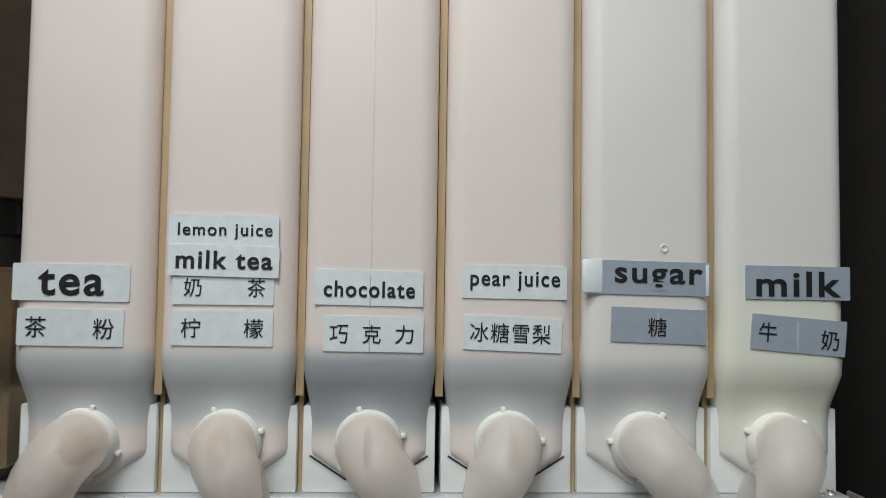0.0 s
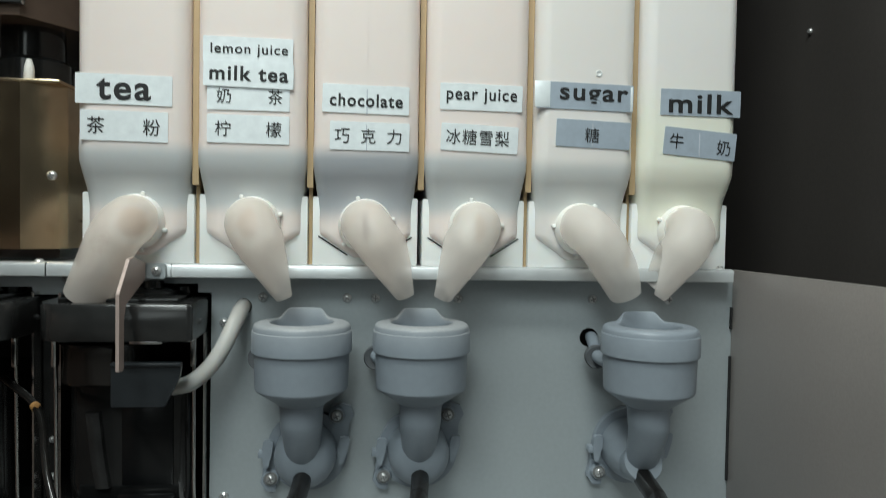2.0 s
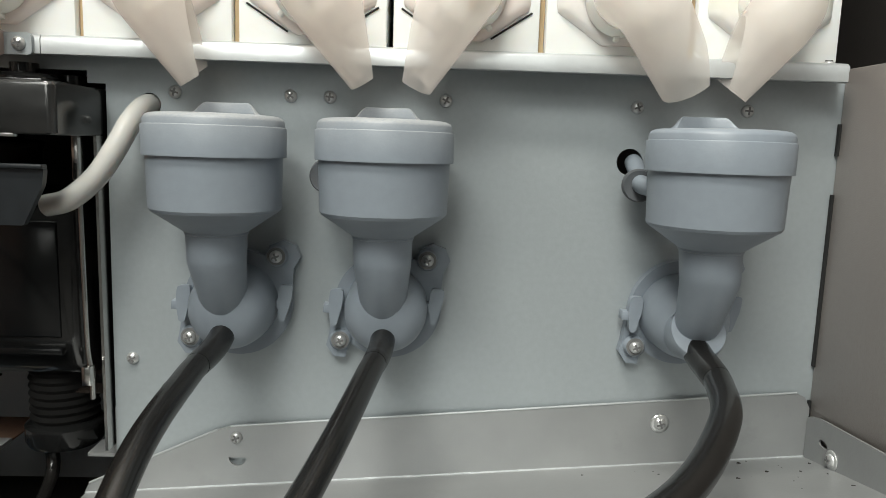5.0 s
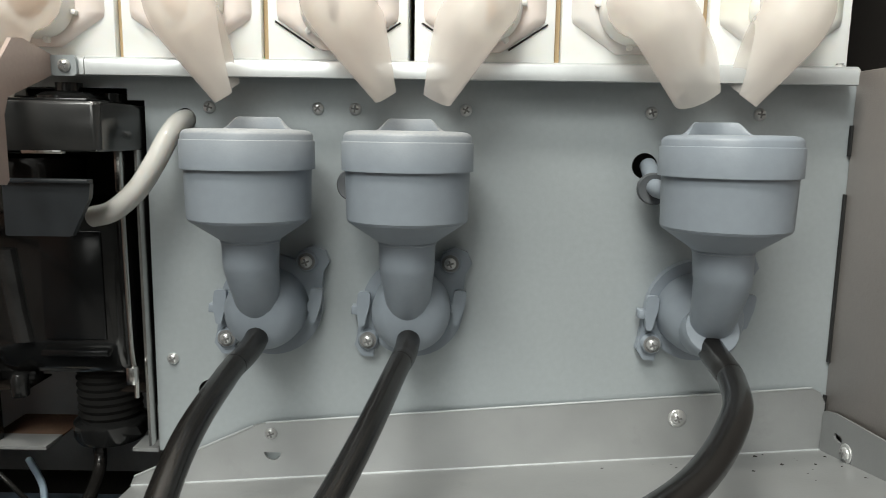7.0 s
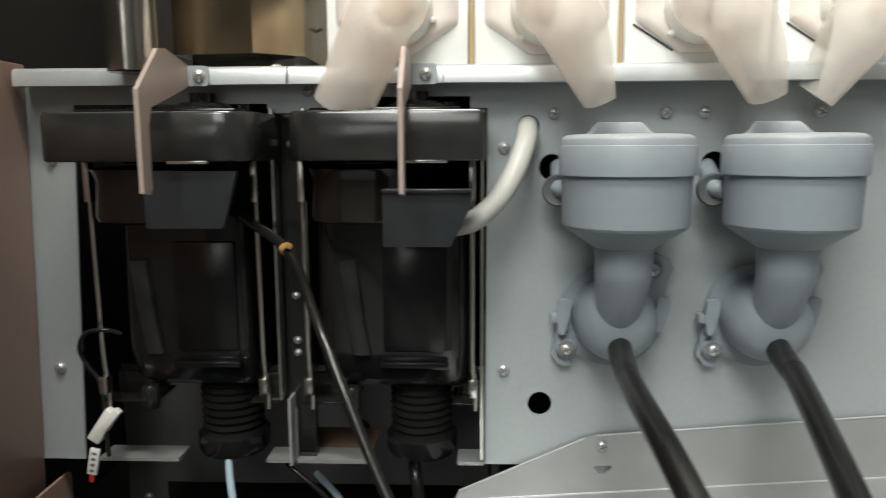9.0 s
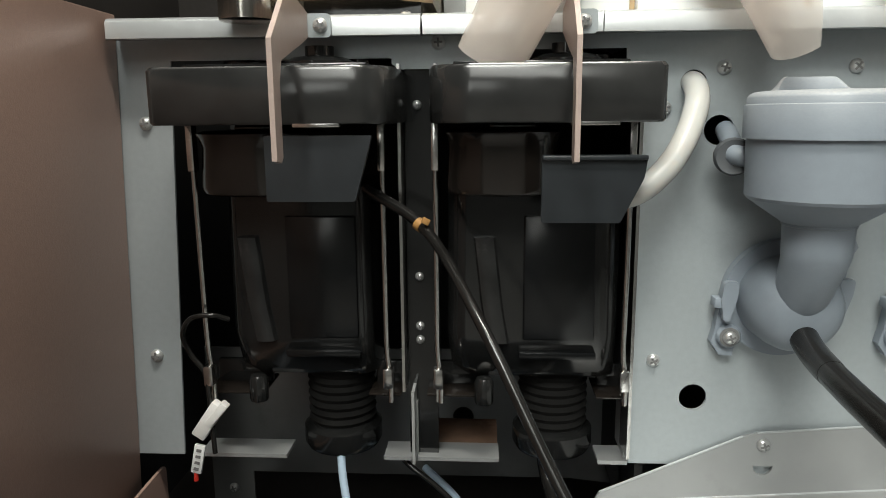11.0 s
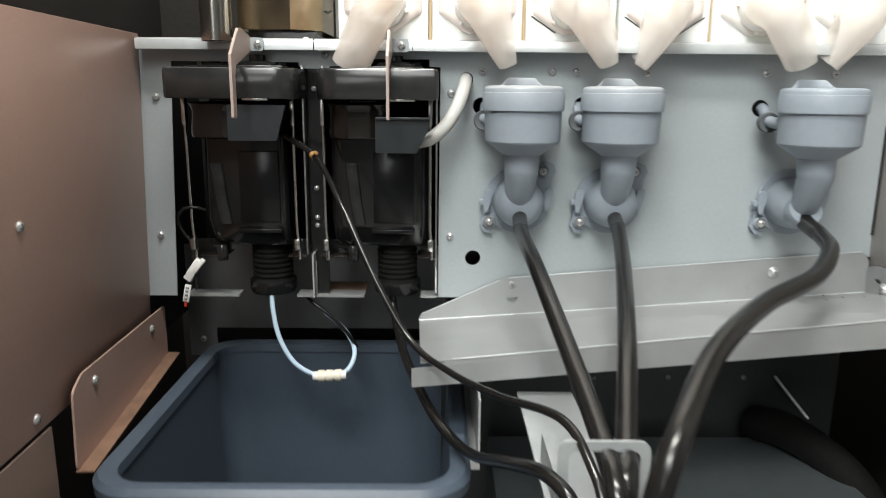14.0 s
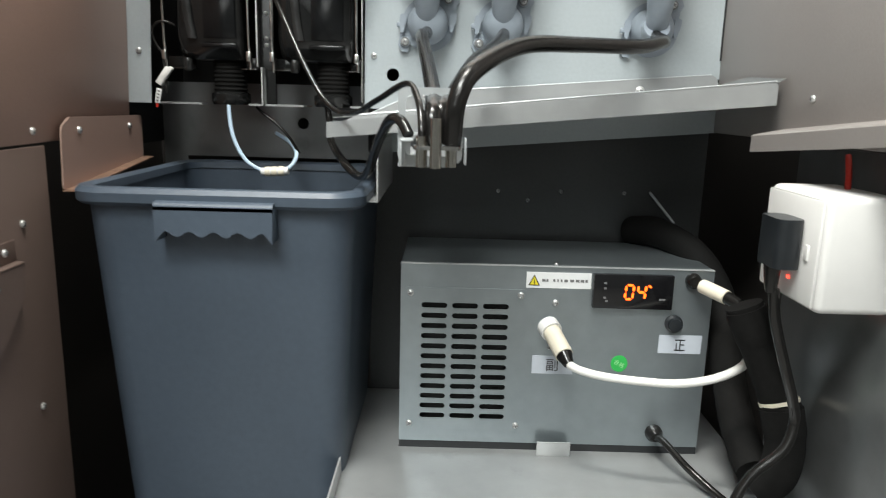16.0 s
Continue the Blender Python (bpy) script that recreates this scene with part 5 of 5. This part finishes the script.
for x0, x1 in ((0.0335, 0.0370), (0.0375, 0.0395), (0.0440, 0.0460), (0.0478, 0.0492), (0.0512, 0.0528), (0.0545, 0.0580), (0.0600, 0.0640), (0.0655, 0.0690), (0.0700, 0.0735), (0.0745, 0.0770)):
    part("text_bar", box(x0, x1, CY0 - 0.0009, CY0 - 0.0007, 0.4538, 0.4562), M_GREYPRINT, wl, "", False)
s1 = part("sticker", plate([(0.0280, 0.3635), (0.0680, 0.3635), (0.0680, 0.3815), (0.0280, 0.3815)], (), CY0 - 0.0006, CY0 - 0.0001), M_CLEARLAB, ch, "pale sticker with a Chinese character", False)
lettering("副", 0.0475, 0.3725, 0.0115, 0.0120, CY0 - 0.0009, M_INK, s1)
s2 = part("sticker", plate([(0.1495, 0.3870), (0.1910, 0.3870), (0.1910, 0.4050), (0.1495, 0.4050)], (), CY0 - 0.0006, CY0 - 0.0001), M_CLEARLAB, ch, "pale sticker with a Chinese character", False)
lettering("正", 0.1700, 0.3955, 0.0105, 0.0110, CY0 - 0.0009, M_INK, s2)
s3 = part("sticker", plate(circle(0.1130, 0.3755, 0.0082, 28), (), CY0 - 0.0006, CY0 - 0.0001), M_GREEN, ch, "round green inspection sticker", False)
lettering("合格", 0.1130, 0.3755, 0.0105, 0.0052, CY0 - 0.0009, M_GREEN_L, s3, -28)
part("knob", lathe([(0.0085, 0), (0.0085, 0.003), (0.0065, 0.004), (0.006, 0.0075), (0.001, 0.008)], 26, pose(0.1620, CY0, 0.4165, 90, 0, 0)), M_BLACK_D, ch)
part("grommet", lathe([(0.0085, 0), (0.0085, 0.004), (0.006, 0.008), (0.0045, 0.012)], 24, pose(0.1525, CY0, 0.306, 90, 0, 0)), M_RUBBER, ch)
part("gland", lathe([(0.0072, 0), (0.0072, 0.005), (0.005, 0.008)], 24, pose(0.1765, CY0, 0.4585, 90, 0, 0)), M_RUBBER, ch)

ch.location, ch.scale = (0.005, 0.0125, -0.0173), (1, 1, 1.03)

# plugs and cables of the chiller
pg = thing("cable_plug", "white and cream cable plug in the chiller front", "plug")
ax = [Vector((0.0410, CY0 - 0.0002, 0.4110)), Vector((0.0465, CY0 - 0.016, 0.4050)), Vector((0.0530, CY0 - 0.034, 0.3935)), Vector((0.0560, CY0 - 0.043, 0.3880))]
part("socket", sweep([ax[0], ax[0] * 0.4 + ax[1] * 0.6], 0.0105, 28, 1), M_WHITE, pg)
part("nut", sweep([ax[0] * 0.45 + ax[1] * 0.55, ax[2]], 0.0088, 12, 2), M_CREAM, pg)
part("boot", sweep([ax[2], ax[3]], lambda t: 0.0078 - 0.003 * t, 20, 2), M_RUBBER, pg)
hose("white_cable", "white round cable hanging in front of the chiller", "cable", [ax[3], (0.064, 0.245, 0.3865), (0.082, 0.236, 0.3850), (0.112, 0.228, 0.3845), (0.145, 0.222, 0.3855), (0.175, 0.220, 0.3915), (0.196, 0.221, 0.401), (0.204, 0.222, 0.410), (0.207, 0.222, 0.418)], 0.0038, M_CORD)
pg2 = thing("cable_plug", "cream cable plug with torn foil at the chiller corner", "plug")
bx = [Vector((0.1765, CY0 - 0.004, 0.4585)), Vector((0.1850, CY0 - 0.018, 0.4565)), Vector((0.1960, CY0 - 0.036, 0.4530)), Vector((0.203, CY0 - 0.048, 0.4500))]
part("nut", sweep([bx[0] * 0.4 + bx[1] * 0.6, bx[2]], 0.0068, 12, 3), M_CREAM, pg2)
part("boot", sweep([bx[2], bx[3]], 0.0058, 20, 2), M_RUBBER, pg2)
part("foil", sweep([bx[3], bx[3] + Vector((0.006, -0.008, -0.003)), bx[3] + Vector((0.010, -0.010, -0.009))], lambda t: 0.0042 + 0.0015 * math.sin(t * 9), 7, 3), M_STEEL, pg2)
cord = sweep([(0.1525, CY0 - 0.010, 0.306), (0.156, 0.270, 0.3085), (0.168, 0.240, 0.300), (0.188, 0.210, 0.289), (0.205, 0.170, 0.2873), (0.222, 0.11, 0.2872)], 0.0034, 16, 8)
part("cord", cord, M_RUBBER, ch, "black power cord")
hose("foam_hose", "thick black foam insulated hose beside the chiller", "hose", [(0.150, 0.436, 0.482), (0.172, 0.402, 0.486), (0.199, 0.36, 0.470), (0.217, 0.33, 0.432), (0.219, 0.30, 0.375), (0.214, 0.25, 0.335), (0.213, 0.205, 0.313)], 0.0155, M_FOAM, rib=0.0003)
hose("foam_hose", "black foam insulated hose end beside the chiller", "hose", [(0.1870, 0.205, 0.463), (0.1980, 0.200, 0.436), (0.2100, 0.195, 0.408), (0.2190, 0.19, 0.384)], 0.0150, M_FOAM)
hose("foam_hose", "black foam insulated hose bend standing on the floor sheet", "hose", [(0.2190, 0.187, 0.384), (0.2225, 0.182, 0.362), (0.2230, 0.18, 0.342), (0.219, 0.18, 0.324), (0.211, 0.187, 0.309)], 0.0158, M_FOAM)
for ob in (pg, pg2):
    ob.location = (0.005, 0.0125, -0.0045)
for ob in [o for o in scene.objects if o.parent is None and o.name.split(".")[0] in ("white_cable", "foam_hose")]:
    ob.location = (0.0055, 0.0128, -0.0050)

# socket box with plug on the right lining
sk = thing("socket_box", "white plastic wall socket box with a red pilot light", "socket")
part("housing", box(0.186, 0.2382, 0.100, 0.186, 0.487, 0.567, 0.005, 3), M_WHITE, sk)
part("face_plate", box(0.1835, 0.1862, 0.103, 0.183, 0.490, 0.564, 0.002), M_WHITE, sk)
part("switch", box(0.1822, 0.1840, 0.113, 0.118, 0.521, 0.532, 0.0006), M_WHITE, sk)
part("pilot_light", box(0.1826, 0.1838, 0.135, 0.139, 0.5035, 0.5055, 0.0003), M_REDLED, sk)
pw = thing("power_plug", "black angled power plug in the socket", "plug")
part("plug_body", loft([round_rect(0.1650, 0.1833, 0.134, 0.168, z, 0.006, 4) for z in (0.512, 0.516, 0.542, 0.547)]), M_BLACK_D, pw)
part("strain_relief", sweep([(0.171, 0.151, 0.513), (0.1715, 0.151, 0.50), (0.172, 0.151, 0.492)], lambda t: 0.0062 - 0.0025 * t, 16, 4), M_RUBBER, pw)
part("cord", sweep([(0.174, 0.151, 0.494), (0.178, 0.151, 0.47), (0.189, 0.150, 0.435), (0.199, 0.152, 0.408), (0.204, 0.155, 0.390), (0.196, 0.150, 0.369), (0.172, 0.148, 0.346), (0.157, 0.140, 0.320), (0.153, 0.122, 0.295), (0.160, 0.095, 0.2875), (0.172, 0.07, 0.2875)], 0.0040, 16, 8), M_RUBBER, pw, "black power cord")
hose("red_wire", "red wire behind the socket box", "wire", [(0.2245, 0.150, 0.566), (0.2265, 0.155, 0.578), (0.230, 0.165, 0.590)], 0.0022, M_RED)
band = part("foam_band", sweep([(0.2185, 0.1905, 0.3865), (0.2193, 0.1895, 0.3835)], 0.0162, 20, 1), M_CREAM)
tagged(band, "pale tie band round the foam hose", "tie")

band.location = (0.0055, 0.0128, -0.0050)
for ob in (sk, bpy.data.objects["red_wire"]):
    ob.location = (0.0085, 0.0130, -0.0055)
pw.location = (0.0087, -0.0010, -0.0045)

# lock on the left lining
lk = thing("door_lock", "black door lock with screws on a folded steel bracket", "lock")
# bracket sheets share the brown with the low shade painted in
part("flange", box(-0.3928, -0.3916, 0.045, 0.182, 0.4880, 0.5045, 0.0004), M_BROWN_SHADED, lk)
part("fold", box(-0.3916, -0.3842, 0.042, 0.180, 0.4865, 0.4880, 0.0004), M_BROWN_SHADED, lk)
part("bracket", moved(plate(rounded([(0.042, 0.4864), (0.180, 0.4864), (0.176, 0.4620), (0.150, 0.436), (0.042, 0.36)], 0.003), (), -0.0007, 0.0007), Matrix.Translation((-0.3852, 0, 0)) @ pose(0, 0, 0, 0, 0, 90)), M_BROWN_SHADED, lk, "", False)
part("lock_body", moved(plate(rounded([(0.048, 0.4840), (0.090, 0.4790), (0.094, 0.4735), (0.122, 0.4640), (0.118, 0.4260), (0.070, 0.385), (0.048, 0.385)], 0.003), (), -0.0085, 0.0), Matrix.Translation((-0.3844, 0, 0)) @ pose(0, 0, 0, 0, 0, 90)), M_BLACK_D, lk)
for z0, z1 in ((0.4500, 0.4885), (0.385, 0.4400)):
    part("latch_plate", box(-0.3840, -0.3752, 0.0425, 0.0478, z0, z1, 0.0012), M_RAIL, lk, "pale steel edge of the lock")
part("bolt", box(-0.3830, -0.3765, 0.0400, 0.0478, 0.4402, 0.4498, 0.001), M_RUBBER, lk)
part("rod", sweep([(-0.3850, 0.108, 0.4835), (-0.3740, 0.108, 0.4840), (-0.3640, 0.108, 0.4845), (-0.3628, 0.108, 0.4868)], 0.0010, 10, 3), M_STEEL, lk)
for y, z in ((0.062, 0.472), (0.078, 0.460), (0.089, 0.463), (0.106, 0.449), (0.080, 0.451), (0.066, 0.437), (0.062, 0.418)):
    screw(-0.3759, y, z, lk, "right", SCREW_S)
for y, z in ((0.073, 0.4970), (0.166, 0.4970)):
    screw(-0.3916, y, z, lk, "right", SCREW)

leaned(lk, -0.3915)

# small wiring beside the brewing units
hose("thin_lead", "thin black lead looping beside the brewing unit", "wire", [(-0.335, 0.402, 0.684), (-0.342, 0.398, 0.687), (-0.352, 0.398, 0.685), (-0.357, 0.400, 0.676), (-0.355, 0.404, 0.665), (-0.349, 0.404, 0.655), (-0.347, 0.402, 0.635), (-0.3455, 0.400, 0.617)], 0.0012, M_RUBBER)
cn = thing("connector", "white wire connector with a printed tag", "connector")
part("shell", moved(box(-0.0035, 0.0035, -0.003, 0.003, -0.010, 0.010, 0.0008), pose(-0.348, 0.402, 0.6335, 0, 35, 0)), M_WHITE, cn)
part("shell", moved(box(-0.002, 0.002, -0.0025, 0.0025, -0.007, 0.007, 0.0006), pose(-0.3435, 0.401, 0.637, 0, 40, 0)), M_WHITE, cn)
tg = part("tag", moved(box(-0.0026, 0.0026, -0.001, 0.001, -0.0075, 0.0075, 0.0003), pose(-0.3545, 0.401, 0.6135, 0, 12, 0)), M_PAPER, cn)
for k in range(4):
    part("text_bar", moved(box(-0.0012, 0.0012, -0.0015, -0.0011, -0.0007, 0.0007), pose(-0.3545 + 0.0007 * (k - 1.5), 0.401, 0.6135 + 0.0032 * (k - 1.5), 0, 12, 0)), M_GREYPRINT, tg, "", False)
part("red_end", sweep([(-0.3562, 0.401, 0.606), (-0.3565, 0.401, 0.602)], 0.0012, 8, 1), M_RED, cn)

# corner notches, coffee grounds, shelf screws, leads
for z0, z1 in ((0.776, 0.792), (0.664, 0.756), (0.632, 0.645)):
    part("corner_slot", box(0.2262, 0.2274, 0.4176, 0.4196, z0, z1), M_VOID, wall_right, "", False)
rng = random.Random(7)
bm = bmesh.new()
for k in range(75):
    u, v = rng.random() ** 0.6, rng.random()
    p = A.lerp(B, 0.55 + 0.44 * u).lerp(E_.lerp(C, 0.55 + 0.44 * u), 0.03 + 0.55 * v)
    r = 0.0002 + 0.0006 * rng.random() ** 2
    q = moved(box(-r * rng.uniform(0.7, 2.2), r, -r, r * rng.uniform(0.6, 1.4), 0, r * 0.7), pose(p.x, p.y, p.z, 0, 0, rng.uniform(0, 180)))
    bm = join(bm, q)
grounds = part("coffee_grounds", bm, M_GROUNDS, None, "", False)
tagged(grounds, "dark coffee grounds scattered on the drip tray", "coffee grounds", kind="stuff")
screw(0.2125, 0.4095, 0.8195, shelf, "up")
screw(-0.2500, 0.4115, 0.8195, shelf, "up")
hose("grinder_lead", "thin black lead sagging beside the grinder", "wire", [(-0.268, 0.460, 0.848), (-0.256, 0.458, 0.8435), (-0.246, 0.458, 0.8425), (-0.236, 0.460, 0.847)], 0.0009, M_RUBBER)
hose("grinder_lead", "thin black lead hanging beside the grinder", "wire", [(-0.2495, 0.462, 0.87), (-0.2490, 0.461, 0.85), (-0.2500, 0.460, 0.8215)], 0.0009, M_RUBBER)
hose("floor_lead", "thin dark lead under the brewing units", "wire", [(-0.262, 0.434, 0.604), (-0.254, 0.428, 0.598), (-0.241, 0.425, 0.589), (-0.226, 0.424, 0.574), (-0.216, 0.43, 0.556)], 0.0015, M_RUBBER)
